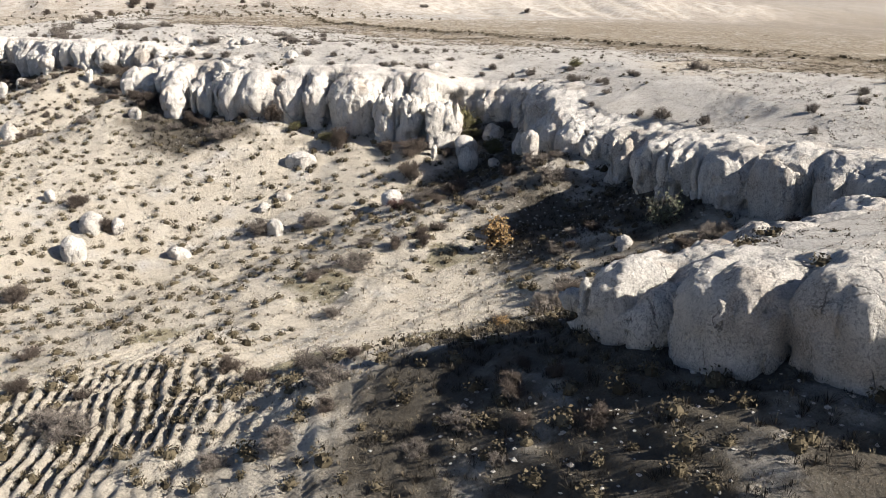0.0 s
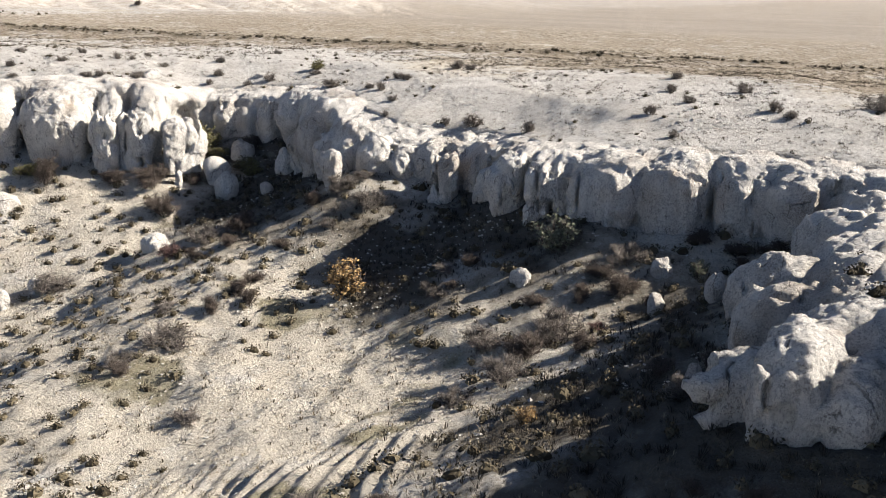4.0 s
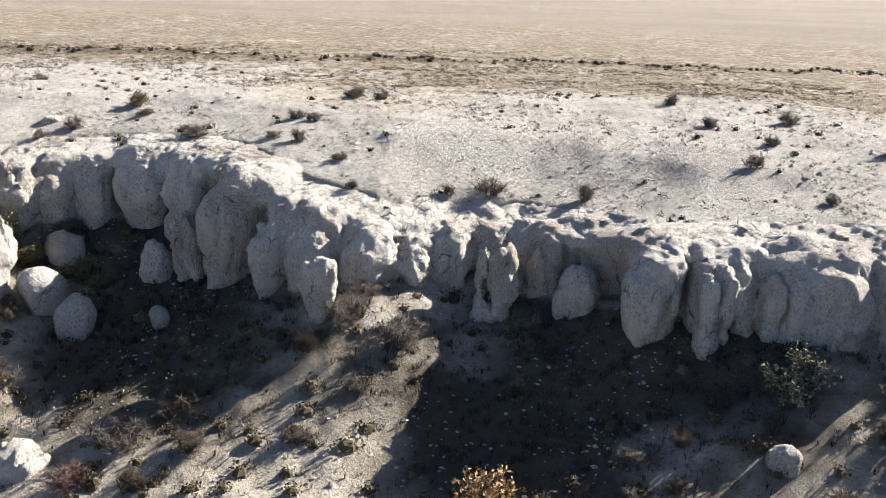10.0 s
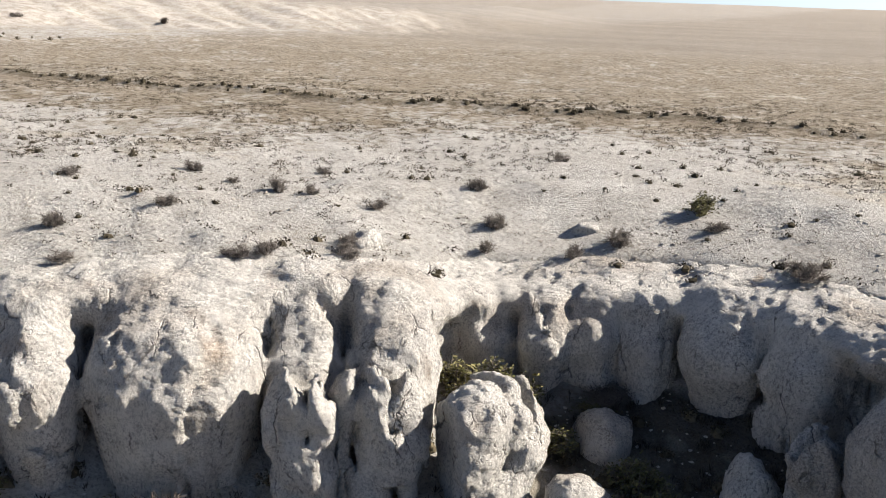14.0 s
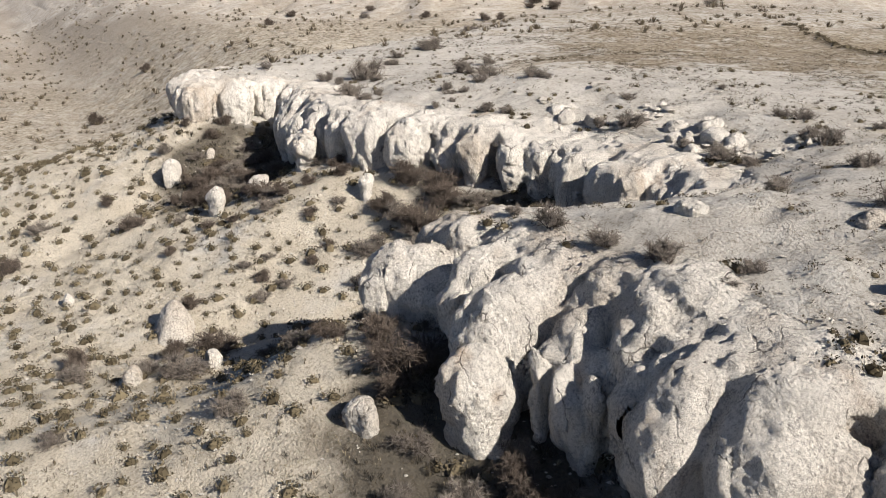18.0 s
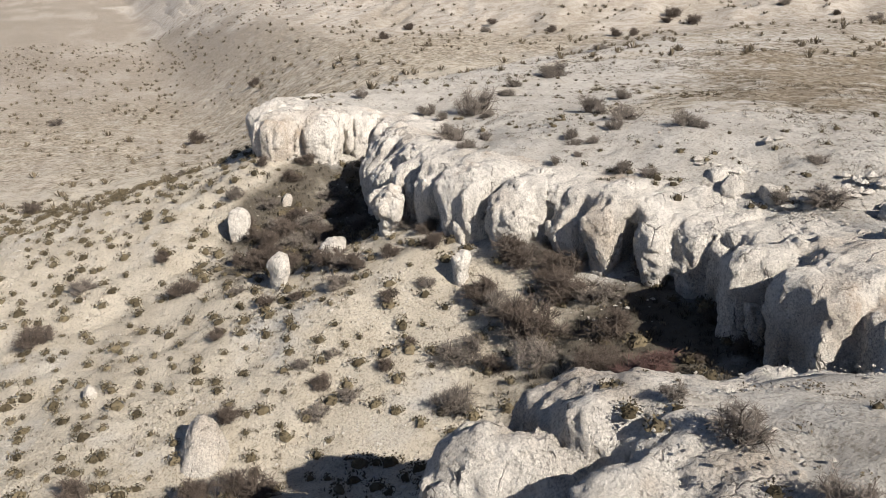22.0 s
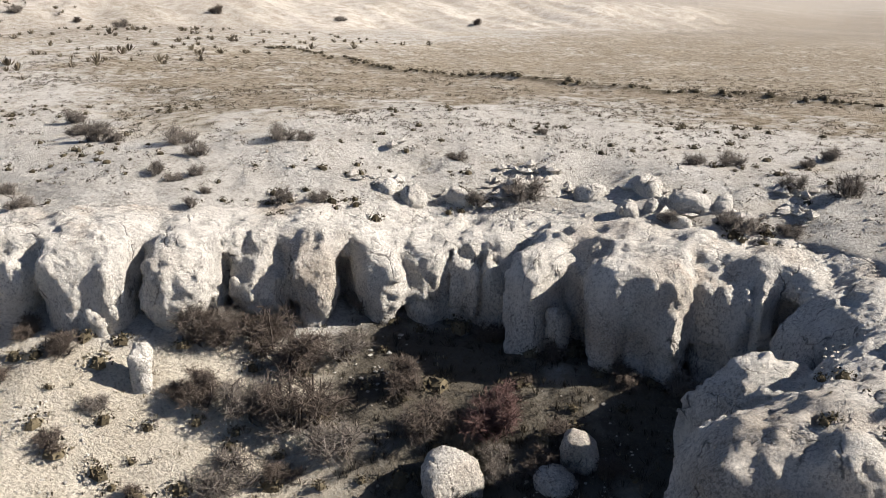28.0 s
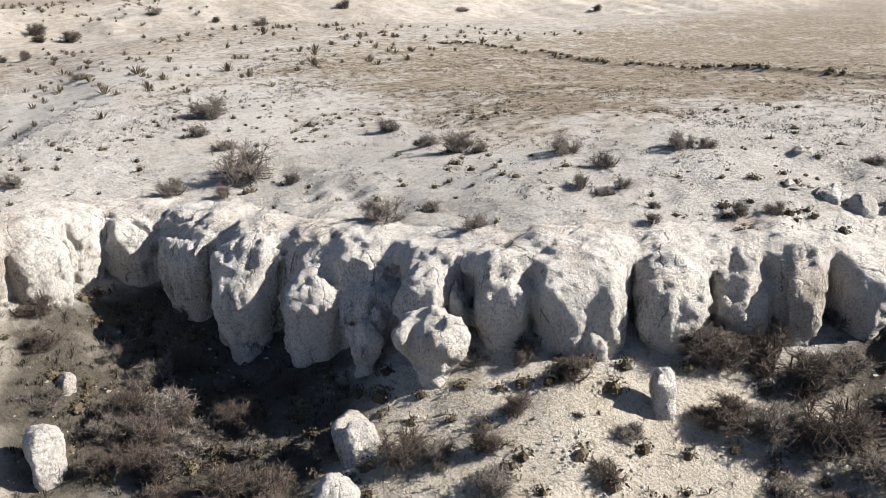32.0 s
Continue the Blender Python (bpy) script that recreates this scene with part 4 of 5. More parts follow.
def shrub_parts(seed, stems=11, flat=0.75, twigs=620):
    """Stick ends of a bushy plant one metre across: stems, and the twigs on them."""
    rng = np.random.default_rng(seed)
    ang = rng.uniform(0, 2 * np.pi, stems)
    out = rng.uniform(0.25, 1.0, stems)
    tip = np.stack([np.cos(ang) * out * 0.36, np.sin(ang) * out * 0.36, flat * (0.62 - 0.34 * out ** 2) * rng.uniform(.75, 1.15, stems)], 1)
    root = np.stack([np.cos(ang) * 0.05, np.sin(ang) * 0.05, np.full(stems, -0.06)], 1)
    mid = (root + tip) / 2 + np.stack([np.cos(ang) * 0.05, np.sin(ang) * 0.05, np.zeros(stems)], 1)
    a0, a1 = np.vstack([root, mid]), np.vstack([mid, tip])
    nb = stems * 8
    k = rng.integers(0, stems, nb)
    t = rng.uniform(0.2, 1.0, (nb, 1))
    b0 = root[k] + (tip[k] - root[k]) * t
    b1 = b0 + unit(tip[k] - root[k] + rng.normal(0, 0.5, (nb, 3)) + np.array([0, 0, .15])) * rng.uniform(.10, .22, (nb, 1))
    k = rng.integers(0, nb, twigs)
    t = rng.uniform(0.15, 1.0, (twigs, 1))
    c0 = b0[k] + (b1[k] - b0[k]) * t
    c1 = c0 + unit(b1[k] - b0[k] + rng.normal(0, 0.55, (twigs, 3)) + np.array([0, 0, .12])) * rng.uniform(.06, .17, (twigs, 1))
    c1[:, 2] = np.maximum(c1[:, 2], -0.02)
    return (np.vstack([a0, b0]), np.vstack([a1, b1]), np.concatenate([np.full(2 * stems, .013), np.full(nb, .008)])[:, None]), (c0, c1)


def leaf_quads(points, size, seed):
    rng = np.random.default_rng(seed)
    n = len(points)
    d, e = unit(rng.normal(0, 1, (n, 3))), rng.normal(0, 1, (n, 3))
    e = unit(e - d * (d * e).sum(1, keepdims=True))
    s = size * rng.uniform(.6, 1.3, (n, 1))
    v = np.stack([points - d * s, points + e * s * .55, points + d * s, points - e * s * .55], 1).reshape(-1, 3)
    return v, np.arange(4 * n).reshape(n, 4)


def make_shrub(name, label, seed, stem_mat, twig_mat, leaf_mat=None, flat=0.75, twigs=1500, leaves=900, twig_r=0.0036, leaf=.019):
    root = tagged(new(name), label, "shrub", "shrubs on the steppe")
    (a0, a1, ar), (c0, c1) = shrub_parts(seed, 11, flat, twigs)
    mesh_object("trunk", *prisms(a0, a1, ar, ar * .6), stem_mat, root)
    mesh_object("crown", *prisms(c0, c1, twig_r, twig_r * .55), twig_mat, root)
    if leaf_mat:
        rng = np.random.default_rng(seed + 5)
        k = rng.integers(0, len(c0), leaves)
        pts = c0[k] + (c1[k] - c0[k]) * rng.uniform(.2, 1.1, (leaves, 1)) + rng.normal(0, .012, (leaves, 3))
        mesh_object("foliage", *leaf_quads(pts, leaf, seed), leaf_mat, root, False)
    return root


planted = set()


def plant(kinds, rows, rng, squash=(0.7, 1.0)):
    for i, (x, y, w) in enumerate(rows):
        kind = kinds[int(rng.integers(0, len(kinds)))]
        kind = kinds[i] if i < len(kinds) and kinds[i].name not in planted else kind
        z = stand_height(x, y) - 0.02
        w = w * 1.12
        m = pose(x, y, z, rng.uniform(-6, 6), rng.uniform(-6, 6), rng.uniform(0, 360)) @ Matrix.Diagonal((w, w * rng.uniform(.85, 1.1), w * rng.uniform(*squash), 1))
        if kind.name not in planted:
            planted.add(kind.name)
            kind.matrix_basis = m
        else:
            ob = copy_thing(kind, m)
            ob.matrix_basis = m


TABLE_SHRUBS_A = [(24.9, 38.7, 2.2), (20.8, 36.8, 1.0), (19.1, 43.5, 1.2), (20.2, 37.9, 1.0), (15.6, 47.8, 1.0), (16.2, 39.9, 0.9), (15.3, 43.3, 1.1),
    (15.5, 34.6, 0.8), (14.3, 37.8, 1.0), (7.5, 33.7, 0.8), (8.2, 38.7, 1.1), (4.9, 40.2, 1.5), (3.4, 40.3, 0.8), (2.4, 51.5, 1.0),
    (1.3, 52.5, 1.5), (-0.4, 43.0, 0.8), (-0.2, 40.7, 0.7), (-1.1, 48.1, 0.9), (-1.7, 48.8, 1.1), (-1.8, 45.3, 1.0), (-2.8, 46.3, 0.9),
    (-6.1, 48.4, 1.7), (-8.5, 51.5, 1.0), (-11.4, 50.5, 1.2), (-12.7, 49.8, 0.8), (-14.1, 58.3, 0.9), (-15.4, 50.9, 1.0), (-15.4, 49.6, 0.7),
    (-16.5, 53.5, 1.0), (-18.6, 45.6, 1.0), (-19.0, 46.8, 0.9), (-19.2, 50.2, 0.9)]
TABLE_SHRUBS_B = [(-20.7, 44.9, 0.9), (-21.4, 44.4, 1.0), (-21.2, 49.6, 0.7), (-22.0, 53.1, 0.7), (-22.3, 49.6, 0.9), (-24.3, 50.5, 0.5), (-24.7, 46.8, 0.8),
    (-25.7, 42.8, 0.8), (-26.0, 51.0, 0.8), (-26.9, 44.3, 0.9), (-29.0, 41.3, 1.1), (-29.0, 48.2, 0.9), (-29.6, 43.9, 1.3), (-31.6, 46.7, 1.4),
    (-33.2, 40.8, 0.8), (-33.4, 45.8, 1.4), (-35.2, 39.7, 1.3), (-37.1, 39.4, 1.2), (-39.4, 39.2, 1.4), (-38.5, 54.5, 0.9), (-38.8, 51.0, 1.2),
    (-37.7, 46.0, 1.3), (-42.1, 53.1, 1.5), (-41.3, 39.1, 0.7), (-42.6, 58.4, 1.1), (-43.3, 57.3, 0.8), (-43.6, 50.9, 1.1), (-43.7, 53.8, 1.2),
    (-44.8, 50.7, 1.4), (-45.4, 50.8, 1.0), (-45.8, 55.8, 1.2), (-47.1, 50.6, 1.0)]
TABLE_SHRUBS_C = [(-47.0, 55.7, 1.2), (-47.2, 48.9, 0.8), (-52.0, 51.6, 1.7), (-53.4, 50.9, 1.1), (-53.2, 58.0, 0.6), (-55.2, 53.9, 1.1), (-55.8, 47.1, 1.4),
    (-57.9, 48.5, 1.0), (-58.7, 45.7, 1.1), (-58.9, 47.9, 1.0), (-60.7, 52.5, 1.0), (-61.2, 46.2, 0.7), (-61.4, 47.3, 0.7), (-61.6, 52.4, 1.4),
    (-62.8, 48.7, 0.9), (-63.2, 48.0, 0.9), (-63.8, 50.3, 1.2), (-64.1, 48.3, 0.9), (-63.6, 42.6, 0.7), (-65.8, 51.9, 1.6), (-66.4, 44.3, 1.1),
    (-69.5, 52.7, 1.0), (-68.7, 46.1, 0.9), (-70.4, 52.7, 1.8), (-69.9, 45.0, 2.1), (-72.5, 53.8, 1.2), (-76.2, 49.2, 1.2), (-76.2, 57.7, 1.3),
    (-78.0, 47.2, 1.1), (-78.7, 49.4, 3.1), (-80.5, 47.1, 1.6), (-82.3, 52.9, 1.5)]
TABLE_SHRUBS_D = [(-85.0, 54.6, 1.4), (-86.4, 44.6, 1.2), (-86.6, 57.9, 1.2), (-87.4, 58.5, 2.7)]
VALLEY_SHRUBS_A = [(19.8, 28.3, 1.8), (18.6, 27.3, 1.5), (18.3, 28.2, 1.3), (16.3, 13.7, 1.4), (17.8, 6.7, 0.7), (17.8, 5.6, 0.8), (16.3, 8.9, 0.8),
    (15.2, 25.1, 1.2), (14.1, 25.7, 2.2), (13.1, 26.6, 1.4), (12.4, 25.5, 1.5), (11.8, 23.6, 2.7), (11.2, 6.2, 1.0), (10.6, 19.4, 2.1),
    (9.3, 9.3, 1.1), (6.9, 27.0, 1.0), (6.4, 26.7, 1.2), (5.8, 27.3, 1.0), (1.7, 3.2, 2.0), (0.7, 34.8, 2.6), (-1.5, 5.7, 1.1),
    (-0.8, 33.1, 1.2), (-0.8, 18.3, 1.4), (-2.2, 34.9, 1.5), (-2.2, 26.6, 1.3), (-2.7, 31.7, 1.1), (-2.8, 28.7, 1.2), (-3.0, 27.2, 1.6),
    (-5.0, 4.7, 1.5), (-4.4, 23.3, 2.4), (-5.3, 21.1, 1.2), (-5.7, 21.9, 1.5)]
VALLEY_SHRUBS_B = [(-5.9, 32.2, 1.3), (-7.3, 31.4, 1.4), (-10.4, 8.0, 1.7), (-11.2, 46.7, 1.8), (-21.5, 12.9, 2.5), (-30.7, 22.6, 2.2), (-29.6, 34.6, 3.2),
    (-39.3, 33.0, 1.1), (-39.4, 34.3, 1.7), (-39.8, 35.0, 2.7), (-41.5, 36.6, 1.9), (-42.7, 30.5, 1.5), (-41.8, 34.7, 1.8), (-42.8, 33.6, 1.3),
    (-46.6, 25.8, 1.3), (-48.7, 43.4, 1.7), (-49.6, 33.8, 1.6), (-49.8, 43.0, 1.2), (-51.0, 30.7, 2.4), (-50.1, 43.6, 1.2), (-52.1, 43.6, 2.1),
    (-54.5, 39.6, 2.2), (-54.7, 27.0, 1.9), (-54.2, 42.3, 2.3), (-53.1, 44.7, 2.1), (-55.2, 41.3, 1.6), (-55.5, 42.8, 2.8), (-55.6, 45.3, 2.2),
    (-57.2, 35.5, 1.3), (-56.4, 40.6, 2.5), (-56.2, 42.5, 2.4), (-56.5, 44.3, 2.8)]
VALLEY_SHRUBS_C = [(-57.7, 38.0, 1.1), (-57.1, 42.3, 2.3), (-58.6, 32.6, 1.6), (-57.5, 44.7, 2.6), (-58.2, 39.1, 0.9), (-58.0, 42.0, 1.9), (-58.6, 41.8, 1.3),
    (-59.8, 35.4, 1.0), (-58.9, 43.5, 2.4), (-58.8, 44.8, 1.7), (-59.3, 43.8, 2.4), (-61.1, 23.9, 2.0), (-60.6, 39.1, 1.2), (-62.4, 41.3, 1.7),
    (-63.1, 37.6, 1.5), (-63.4, 39.9, 1.4), (-63.7, 38.6, 1.4), (-63.8, 41.6, 1.4), (-64.9, 38.2, 1.5), (-65.8, 38.0, 2.0), (-68.5, 38.1, 1.4),
    (-68.9, 36.4, 1.8), (-70.9, 31.9, 1.9), (-71.7, 25.2, 2.3), (-70.1, 35.7, 2.5), (-70.8, 38.2, 1.5), (-71.9, 35.4, 1.5), (-72.6, 36.1, 2.1),
    (-72.5, 37.9, 2.3), (-75.5, 27.3, 1.7), (-75.5, 31.3, 1.4), (-74.0, 37.2, 1.9)]
HILL_SHRUBS = [(-146, 96, 2.6), (-143, 97, 2.2), (-149, 126, 3.0), (-133, 129, 3.2), (-150, 160, 3.0), (-141, 38, 3.4), (-170, 21, 2.8), (-104, 22.5, 2.2),
    (-162, 48, 2.4), (-104, 34, 1.6), (-132, 150, 3.0), (-118, 165, 2.6), (-100, 182, 2.4), (-152, 108, 2.4), (-158, 92, 2.6), (-165, 84, 2.2), (-140, 128, 2.0), (-172, 88, 2.4)]
VALLEY_SHRUBS_D = [(-74.2, 38.6, 2.2), (-72.6, 37.4, 2.0), (-73.6, 36.4, 1.8), (-71.8, 39.0, 1.8), (-75.6, 38.0, 1.6), (-76.2, 40.6, 1.8),
                   (-75.1, 37.2, 1.6), (-75.4, 38.3, 2.0), (-80.4, 39.7, 1.6), (-113.9, 76.4, 2.3), (-149.8, 110.7, 3.4), (-156.3, 111.6, 3.4),
    (-162.7, 67.1, 2.5), (-178.3, 75.8, 2.8)]
TAN_SHRUBS = [(2.1, 28.1, 2.4)]
GULLY_SHRUBS = [(-34.6, 35.4, 2.0), (-35.6, 36.0, 1.7), (-33.2, 35.6, 1.8), (-38.2, 35.4, 1.7), (-31.8, 36.2, 1.4), (-35.2, 34.2, 1.8), (-37.6, 34.0, 1.5),
    (-39.6, 36.0, 1.4), (-30.2, 37.0, 1.3), (-36.4, 33.0, 1.4), (-77.6, 37.0, 1.7), (-79.2, 38.6, 1.6), (-76.0, 35.6, 1.5), (-80.8, 37.2, 1.4),
    (-78.8, 35.4, 1.6), (-72.2, 34.6, 1.5), (9.2, 18.2, 1.5), (11.7, 22.9, 2.4), (-47.5, 46.6, 1.6), (-48.6, 44.4, 1.5), (-46.0, 46.9, 1.4),
    (-49.6, 47.3, 1.7), (-47.0, 43.4, 1.3), (-45.2, 44.6, 1.4), (-51.6, 47.6, 1.5), (-50.4, 42.0, 1.4), (-72.5, 41.2, 1.6), (-75.5, 41.0, 1.7),
    (-77.0, 42.8, 1.6), (-71.0, 40.4, 1.5), (-78.0, 40.4, 1.5), (-73.8, 38.6, 1.4), (-76.2, 39.8, 1.5), (15.5, 16.0, 1.2), (13.0, 20.8, 1.5),
    (18.6, 26.6, 1.5), (16.8, 28.8, 1.6), (10.6, 25.2, 1.2)]
RED_SHRUBS = [(-9.0, 32.1, 1.8), (13.2, 23.3, 1.0), (-50.2, 44.5, 2.1), (-50.4, 44.1, 2.2)]
GREEN_SHRUBS = [(11.2, 28.6, 2.1), (16.8, 26.7, 1.0)]
SLOPE_SHRUBS_A = [(-33.1, 40.0, 0.7), (-44.1, 33.0, 1.3), (-43.9, 35.1, 1.0), (-53.9, 32.4, 2.2), (-54.5, 30.9, 1.8), (-52.8, 29.6, 1.5), (-56.7, 27.4, 2.1),
    (-50.1, 45.7, 0.9), (-67.9, 34.1, 1.0), (-65.3, 35.0, 1.0), (-64.2, 36.1, 1.0), (-64.5, 32.8, 1.1), (-58.3, 35.8, 1.2), (-57.4, 36.7, 1.1),
    (-59.7, 36.6, 0.9), (-60.4, 40.5, 1.1), (-65.2, 41.2, 1.3), (-74.3, 35.8, 1.4), (-73.6, 40.7, 1.1), (10.8, 21.1, 2.2), (9.0, 23.2, 2.3),
    (6.4, 28.3, 1.3), (7.5, 28.2, 1.1), (19.5, 20.3, 1.2), (18.2, 17.5, 1.1), (17.0, 15.0, 1.4), (-5.8, 26.0, 1.5), (-6.2, 34.6, 2.3),
    (-7.9, 33.3, 2.3), (-12.5, 37.7, 2.5), (-1.0, 35.6, 2.1), (0.1, 36.7, 1.6)]
SLOPE_SHRUBS_B = [(-17.3, 40.3, 2.4), (-14.6, 40.3, 3.0), (-12.7, 41.8, 1.4), (-27.5, 38.3, 3.0), (-21.2, 39.1, 3.0), (14.1, 27.5, 2.1), (-3.7, 25.9, 1.4),
    (-26.4, 22.3, 2.4), (-14.9, 30.4, 2.8), (-18.1, 28.5, 2.8), (17.6, 8.5, 0.9), (16.9, 7.6, 1.3), (4.9, 8.9, 1.4), (10.1, 7.4, 1.8),
    (6.8, 10.0, 2.1), (2.3, 9.5, 1.5), (0.1, 3.5, 2.0), (16.0, 6.5, 1.2), (15.2, 5.4, 1.0), (19.8, 6.8, 1.1), (25.1, 9.7, 1.2),
    (9.1, 3.6, 1.3), (10.7, 4.6, 1.5)]
TABLE_ROWS = [TABLE_SHRUBS_A, TABLE_SHRUBS_B, TABLE_SHRUBS_C, TABLE_SHRUBS_D]
VALLEY_ROWS = [VALLEY_SHRUBS_A, VALLEY_SHRUBS_B, VALLEY_SHRUBS_C, VALLEY_SHRUBS_D, HILL_SHRUBS, GULLY_SHRUBS, SLOPE_SHRUBS_A, SLOPE_SHRUBS_B]

plant_rng = np.random.default_rng(12)
GREY = "leafless grey-brown twiggy shrub on pale soil"
grey_kinds = [make_shrub("dry_shrub", GREY, 100 + k, TWIG_DARK, TWIG_GREY, flat=f) for k, f in enumerate((.50, .6, .68, .75, .56))]
dense_kinds = [make_shrub("dense_shrub", "dense dark leafless thicket shrub at the cliff's foot", 200 + k, TWIG_DARK, TWIG_BROWN, flat=f, twigs=1900) for k, f in enumerate((.6, .75, .8))]
tan_kinds = [make_shrub("tan_shrub", "dry bush with tan autumn leaves", 300, TWIG_DARK, TWIG_GREY, LEAF_TAN, .95, 620, 2400, leaf=.028)]
red_kinds = [make_shrub("red_shrub", "bare shrub with reddish twigs", 310 + k, TWIG_DARK, TWIG_RED, flat=.8, twigs=1700) for k in range(2)]
pale_kinds = [make_shrub("grey_green_shrub", "grey-green leafy shrub in the cliff's shade", 320, TWIG_DARK, TWIG_GREY, LEAF_PALE, .9, 600, 2200, leaf=.024)]
olive_kinds = [make_shrub("olive_shrub", "olive and rust coloured bush growing in an alcove", 330 + k, TWIG_DARK, TWIG_GREY, LEAF_OLIVE, .8, 600, 2200, leaf=.024) for k in range(2)]
plant(grey_kinds, [r for part in TABLE_ROWS for r in part], plant_rng)
plant(dense_kinds + grey_kinds[:2], [r for part in VALLEY_ROWS for r in part], plant_rng, (.6, .85))
plant(tan_kinds, TAN_SHRUBS + [(12.0, 14.0, .8)], plant_rng)
plant(red_kinds, RED_SHRUBS, plant_rng, (.6, .85))
plant(pale_kinds, GREEN_SHRUBS, plant_rng)
plant(olive_kinds, [(-15.1, 45.7, 2.6), (-14.3, 45.5, 2.8), (-13.5, 45.6, 2.4), (-12.7, 45.0, 1.8), (-10.3, 44.2, 2.0), (-9.6, 43.6, 1.6), (-22.5, 39.3, 2.0), (-25.4, 38.6, 1.7), (-11.4, 46.4, 1.4), (-8.9, 53.0, 1.6)], plant_rng, (.5, .7))


# ---------------------------------------------------------------- tufts, straw and stones
def scatter(rng, n, x0, x1, y0, y1, keep):
    x, y = rng.uniform(x0, x1, n), rng.uniform(y0, y1, n)
    sd = rim_distance(x, y)
    ok = rng.uniform(0, 1, n) < keep(x, y, sd)
    x, y, sd = x[ok], y[ok], sd[ok]
    return x, y, ground_height(x, y, sd)


def tuft_field(name, label, mat, x, y, z, size, blades, seed, upright=0.55, wide=0.10):
    rng = np.random.default_rng(seed)
    n = len(x)
    a = rng.uniform(0, 2 * np.pi, (n, blades))
    tilt = rng.uniform(0.05, 1.0, (n, blades))
    ln = size[:, None] * rng.uniform(.55, 1.0, (n, blades))
    base = np.stack([x[:, None] + np.cos(a) * tilt * size[:, None] * .28, y[:, None] + np.sin(a) * tilt * size[:, None] * .28, np.repeat(z[:, None] - .03, blades, 1)], -1)
    way = np.stack([np.cos(a) * tilt, np.sin(a) * tilt, upright + .5 * (1 - tilt)], -1)
    way /= np.linalg.norm(way, axis=-1, keepdims=True)
    tip = base + way * ln[..., None]
    b = a + np.pi / 2 + rng.uniform(-.6, .6, a.shape)
    side = np.stack([np.cos(b), np.sin(b), 0 * a], -1) * (ln * wide)[..., None]
    mid = (base + tip) / 2 + way * 0.05
    v = np.stack([base - side * .4, base + side * .4, mid + side, tip, mid - side], 2).reshape(-1, 3)
    return tagged(mesh_object(name, v, np.arange(len(v)).reshape(-1, 5), mat, None, False), label, "grass", kind="stuff")


def cushion_field(name, label, mat, x, y, z, size, leaves, seed, dense=True):
    """Low domed cushions: a dense uneven heart and small leaves round it."""
    rng = np.random.default_rng(seed)
    n = len(x)
    a, r = rng.uniform(0, 2 * np.pi, (n, leaves)), rng.uniform(0, 1, (n, leaves)) ** .55
    squash = rng.uniform(.8, 1.25, (n, 1))
    px = x[:, None] + size[:, None] * r * np.cos(a) * squash
    py = y[:, None] + size[:, None] * r * np.sin(a) / squash
    pz = z[:, None] + size[:, None] * (rng.uniform(.1, .95, (n, leaves)) * np.sqrt(1 - .85 * r * r) - .02)
    pts = np.stack([px, py, pz], -1).reshape(-1, 3)
    v, f = leaf_quads(pts, np.repeat(size, leaves)[:, None] * .11 + .012, seed)
    if not dense:
        return tagged(mesh_object(name, v, f, mat, None, False), label, "grass", kind="stuff")
    ring = np.arange(6) * np.pi / 3
    heart = []
    for h, w in ((-.15, .62), (.22, .52), (.46, .26)):
        k = w * rng.uniform(.7, 1.2, (n, 6)) * size[:, None]
        heart.append(np.stack([x[:, None] + k * np.cos(ring) * squash, y[:, None] + k * np.sin(ring) / squash, z[:, None] + size[:, None] * (h + rng.uniform(-.10, .10, (n, 6)))], -1))
    heart = np.stack(heart, 1).reshape(-1, 3)
    k = np.arange(6)
    side = np.concatenate([np.stack([6 * j + k, 6 * j + (k + 1) % 6, 6 * j + 6 + (k + 1) % 6, 6 * j + 6 + k], 1) for j in (0, 1)] + [np.array([[12, 13, 14, 15], [15, 16, 17, 12]])])
    hf = (side[None] + 18 * np.arange(n)[:, None, None]).reshape(-1, 4)
    return tagged(mesh_object(name, np.vstack([v, heart]), np.vstack([f, hf + len(v)]), mat, None, False), label, "grass", kind="stuff")


field_rng = np.random.default_rng(77)
clump = lambda x, y, s: smooth(-.35, .45, vnoise(x / 3.2, y / 3.2, 0, s) + .5 * vnoise(x / 9, y / 9, 3, s))
def dotted(rng, x0, x1, y0, y1, step):
    """Plants set at an even distance from one another, as dry slopes have them."""
    x, y = np.meshgrid(np.arange(x0, x1, step), np.arange(y0, y1, step))
    x, y = x.ravel() + rng.uniform(-.42, .42, x.size) * step, y.ravel() + rng.uniform(-.42, .42, x.size) * step
    return x, y, rim_distance(x, y)


x, y, sd = dotted(field_rng, -108, 30, -4, 50, 1.05)
on = (sd < -1.0) & (sd > -42) & (field_rng.uniform(0, 1, len(x)) < .50 + .35 * clump(x, y, 4)) & (np.hypot(x - 3, y - 18) > 6 + 3 * vnoise(x / 3, y / 3, 0, 8))
x, y, sd = x[on], y[on], sd[on]
cushion_field("slope_cushions", "dark dry cushion shrubs dotted over the valley slope", CUSHION, x, y, ground_height(x, y, sd), field_rng.uniform(.16, .34, len(x)) + field_rng.uniform(0, .40, len(x)) ** 2 * 1.2, 74, 1)
# scrub stands thickest where shade is painted on the ground
in_litter_shade = lambda x, y: np.clip(swells(x, y, LITTER_SHADE, 3.0), 0, 1)
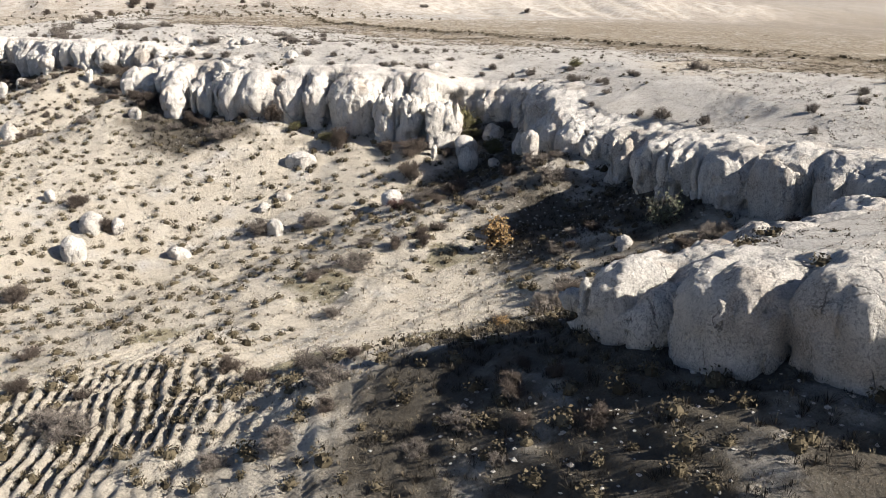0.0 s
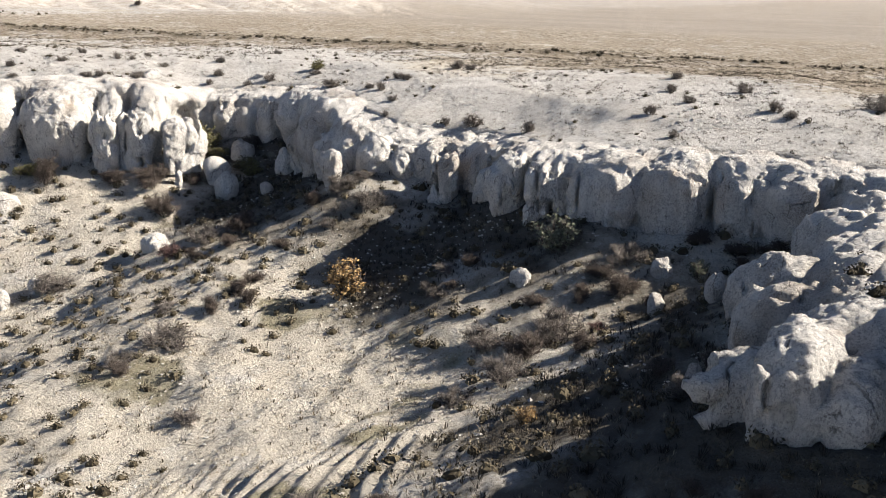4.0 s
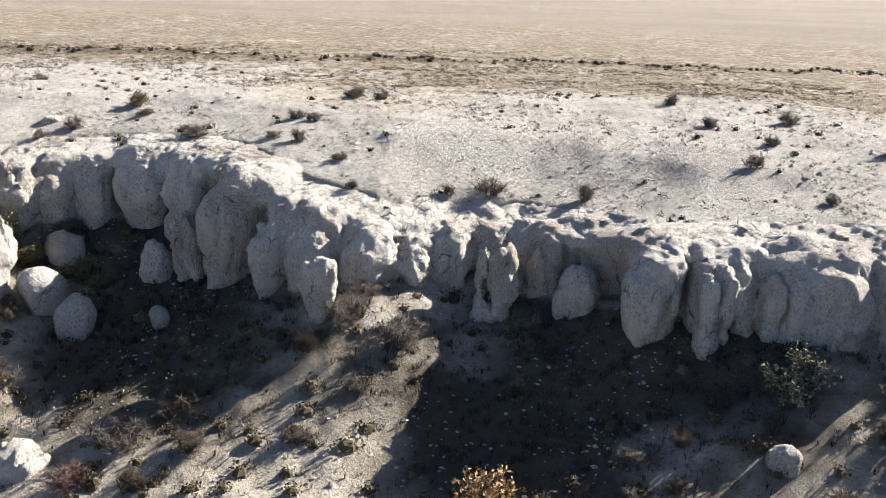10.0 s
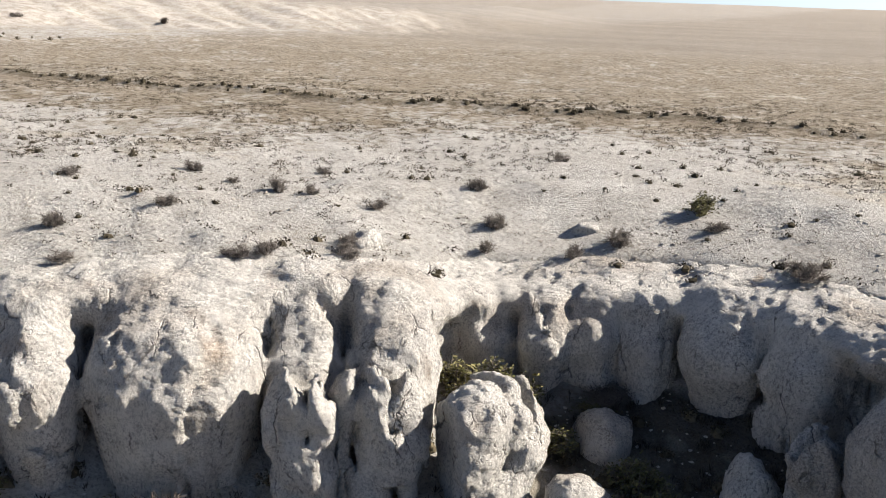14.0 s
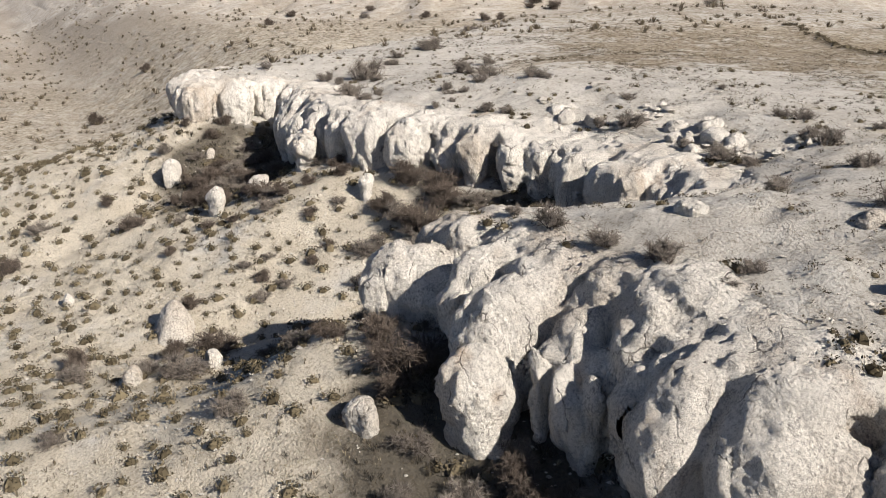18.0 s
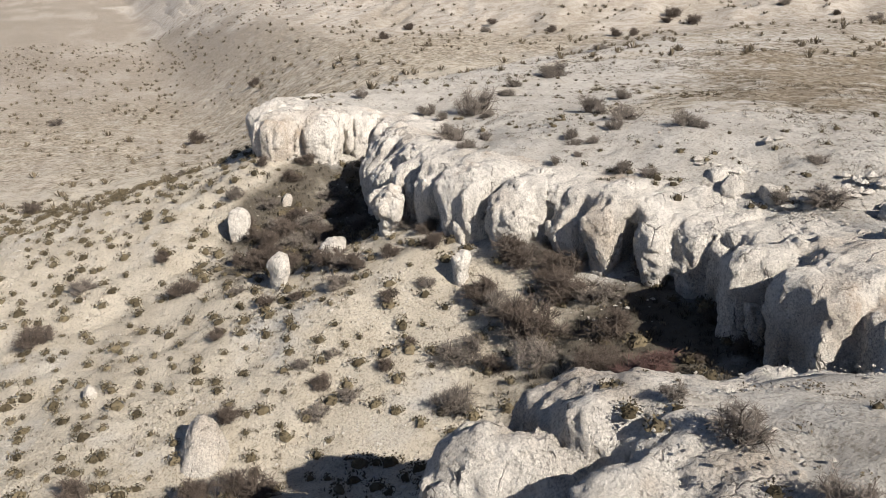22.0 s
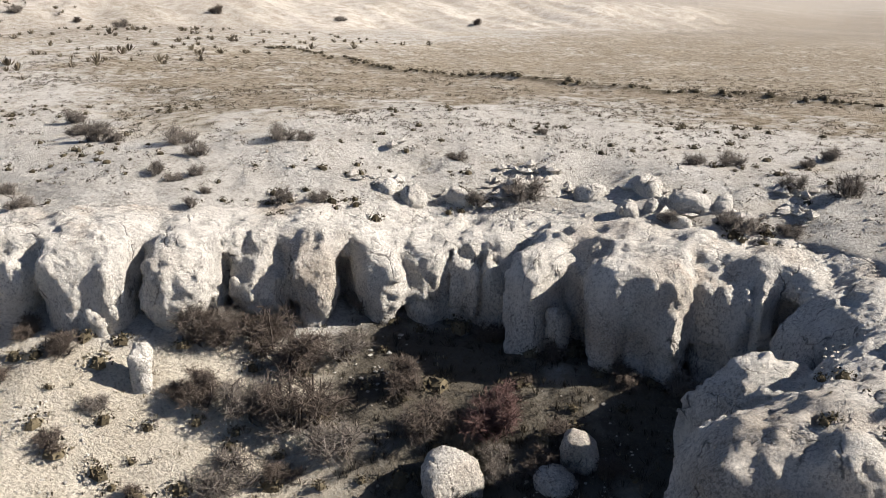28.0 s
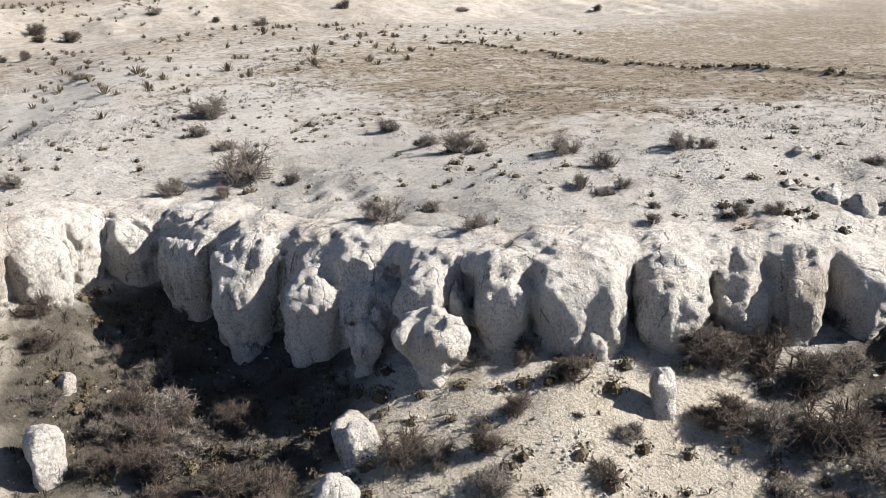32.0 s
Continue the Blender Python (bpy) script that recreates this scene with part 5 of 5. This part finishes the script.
x, y, z = scatter(field_rng, 52000, -84, 28, 0, 50, lambda x, y, sd: (sd < -.6) * .75 * in_litter_shade(x, y) ** 2)
tuft_field("gully_scrub", "low scrub and litter, coloured near black to deepen shade on gully floors", DARK_SCRUB, x, y, z, field_rng.uniform(.10, .34, len(x)), 30, 21, .5, .028)
x, y, z = scatter(field_rng, 26000, -104, 30, 2, 50, lambda x, y, sd: (sd < -1.0) * (sd > -34) * (.20 + .6 * clump(x, y, 6)))
tuft_field("slope_tufts", "small dry grass tufts on the valley slope", TUFT, x, y, z, field_rng.uniform(.10, .24, len(x)), 9, 5, .4, .08)
rows_ = lambda x, y: smooth(.2, -.5, np.sin(2 * np.pi * (0.69 * x + 0.72 * y + 0.3 * vnoise(x / 3, y / 3, 2, 46)) / 0.55)) * smooth(7.3, 4.5, np.hypot(x - 0.8, (y - 4.8) * 1.2))
x, y, z = scatter(field_rng, 14000, -7, 9, -3, 12, lambda x, y, sd: .5 * rows_(x, y))
tuft_field("furrow_grass", "dark dry grass growing along old plough furrows", TUFT, x, y, z, field_rng.uniform(.10, .26, len(x)), 20, 11, .4, .07)
x, y, z = scatter(field_rng, 16000, -330, -88, -60, 140, lambda x, y, sd: .30 * clump(x / 2, y / 2, 16) + .08)
tuft_field("plain_scrub", "dark low scrub scattered over the far plain", TUFT, x, y, z, field_rng.uniform(.2, .55, len(x)) + field_rng.uniform(0, .8, len(x)) ** 3, 26, 8, .5, .08)
x, y, z = scatter(field_rng, 90000, -104, 35, 8, 100, lambda x, y, sd: (sd > 1.9) * (.26 + .30 * smooth(2, 14, sd)) * (.15 + clump(x, y, 9)) * smooth(110, 60, y))
cushion_field("plateau_tufts", "small dark dry tufts on the chalky plateau", TUFT_PALE, x, y, z, field_rng.uniform(.06, .21, len(x)), 17, 2, False)
x, y, z = scatter(field_rng, 30000, -95, 30, 4, 50, lambda x, y, sd: (sd < -1.0) * (sd > -30) * (.15 + .8 * clump(x, y, 14)))
tuft_field("straw_grass", "short straw coloured grass on the valley slope", STRAW, x, y, z, field_rng.uniform(.06, .17, len(x)), 7, 3, .7, .06)


def stone_field(name, label, x, y, z, size, seed):
    rng = np.random.default_rng(seed)
    ico = np.array([(0, 0, 1), (.9, 0, .3), (.28, .85, .3), (-.72, .52, .3), (-.72, -.52, .3), (.28, -.85, .3), (0, 0, -.6)])
    f = np.array([(0, 1, 2), (0, 2, 3), (0, 3, 4), (0, 4, 5), (0, 5, 1), (6, 2, 1), (6, 3, 2), (6, 4, 3), (6, 5, 4), (6, 1, 5)])
    n = len(x)
    v = ico[None] * rng.uniform(.65, 1.3, (n, 7, 1)) * size[:, None, None] * np.stack([np.ones(n), rng.uniform(.6, 1, n), rng.uniform(.45, .9, n)], -1)[:, None]
    a = rng.uniform(0, 6.28, n)
    c, s = np.cos(a)[:, None], np.sin(a)[:, None]
    v = np.stack([x[:, None] + v[..., 0] * c - v[..., 1] * s, y[:, None] + v[..., 0] * s + v[..., 1] * c, z[:, None] + v[..., 2]], -1).reshape(-1, 3)
    return tagged(mesh_object(name, v, (f[None] + 7 * np.arange(n)[:, None, None]).reshape(-1, 3), ROCK, None, False), label, "stones", kind="stuff")


x, y, z = scatter(field_rng, 110000, -90, 30, 5, 60, lambda x, y, sd: np.where(sd < 0, .36 * clump(x, y, 24) * (sd > -26), .22 * (sd < 16) * clump(x, y, 27)))
stone_field("loose_stones", "pale loose stones and clods on the ground", x, y, z, field_rng.uniform(.03, .11, len(x)) * field_rng.uniform(.5, 1.2, len(x)), 6)

x, y, z = scatter(field_rng, 900, -58, -43, 50.3, 54, lambda x, y, sd: (sd > 1.2) * .8 * smooth(-.1, .4, vnoise(x / 1.6, y / 1.1, 0, 92)))
stone_field("crumbled_crag", "crumbled angular tuff rubble on the plateau", x, y, z, field_rng.uniform(.08, .34, len(x)), 16)

x, y, z = scatter(field_rng, 4200, -92, 28, 10, 66, lambda x, y, sd: (sd > 2.0) * (sd < 17) * (.10 + .55 * clump(x, y, 31) ** 2) * (.45 + 1.3 * smooth(-24, -30, x)))
cushion_field("plateau_cushions", "dark cushion shrubs scattered behind the plateau's edge", CUSHION, x, y, z, field_rng.uniform(.08, .26, len(x)), 36, 12)
x = field_rng.uniform(-98, 60, 420)
y = bank_line(x) + field_rng.normal(0, .35, len(x))
cushion_field("bank_scrub", "dark dry scrub along an old field bank", CUSHION, x, y, ground_height(x, y), field_rng.uniform(.12, .38, len(x)), 30, 13)

x, y = field_rng.uniform(-88, 26, 60000), field_rng.uniform(9, 53, 60000)
sd = rim_distance(x, y)
on = (sd > 0.7) & (sd < 2.6) & (field_rng.uniform(0, 1, len(x)) < .25 + .75 * clump(x, y, 35))
x, y = x[on], y[on]
stone_field("crust_stones", "small stones and crumbs on the plateau's bare edge", x, y, crust_height(x, y), field_rng.uniform(.025, .085, len(x)), 26)
pick = field_rng.uniform(0, 1, len(x)) < (.05 + .25 * smooth(-26, -30, x) * smooth(-48, -45, x) + .07 * smooth(-44, -48, x)) * clump(x, y, 37) ** 2 + .012
x, y = x[pick], y[pick]
cushion_field("edge_cushions", "dark cushion plants growing in hollows of the bare edge", CUSHION, x, y, crust_height(x, y), field_rng.uniform(.10, .34, len(x)), 50, 27)
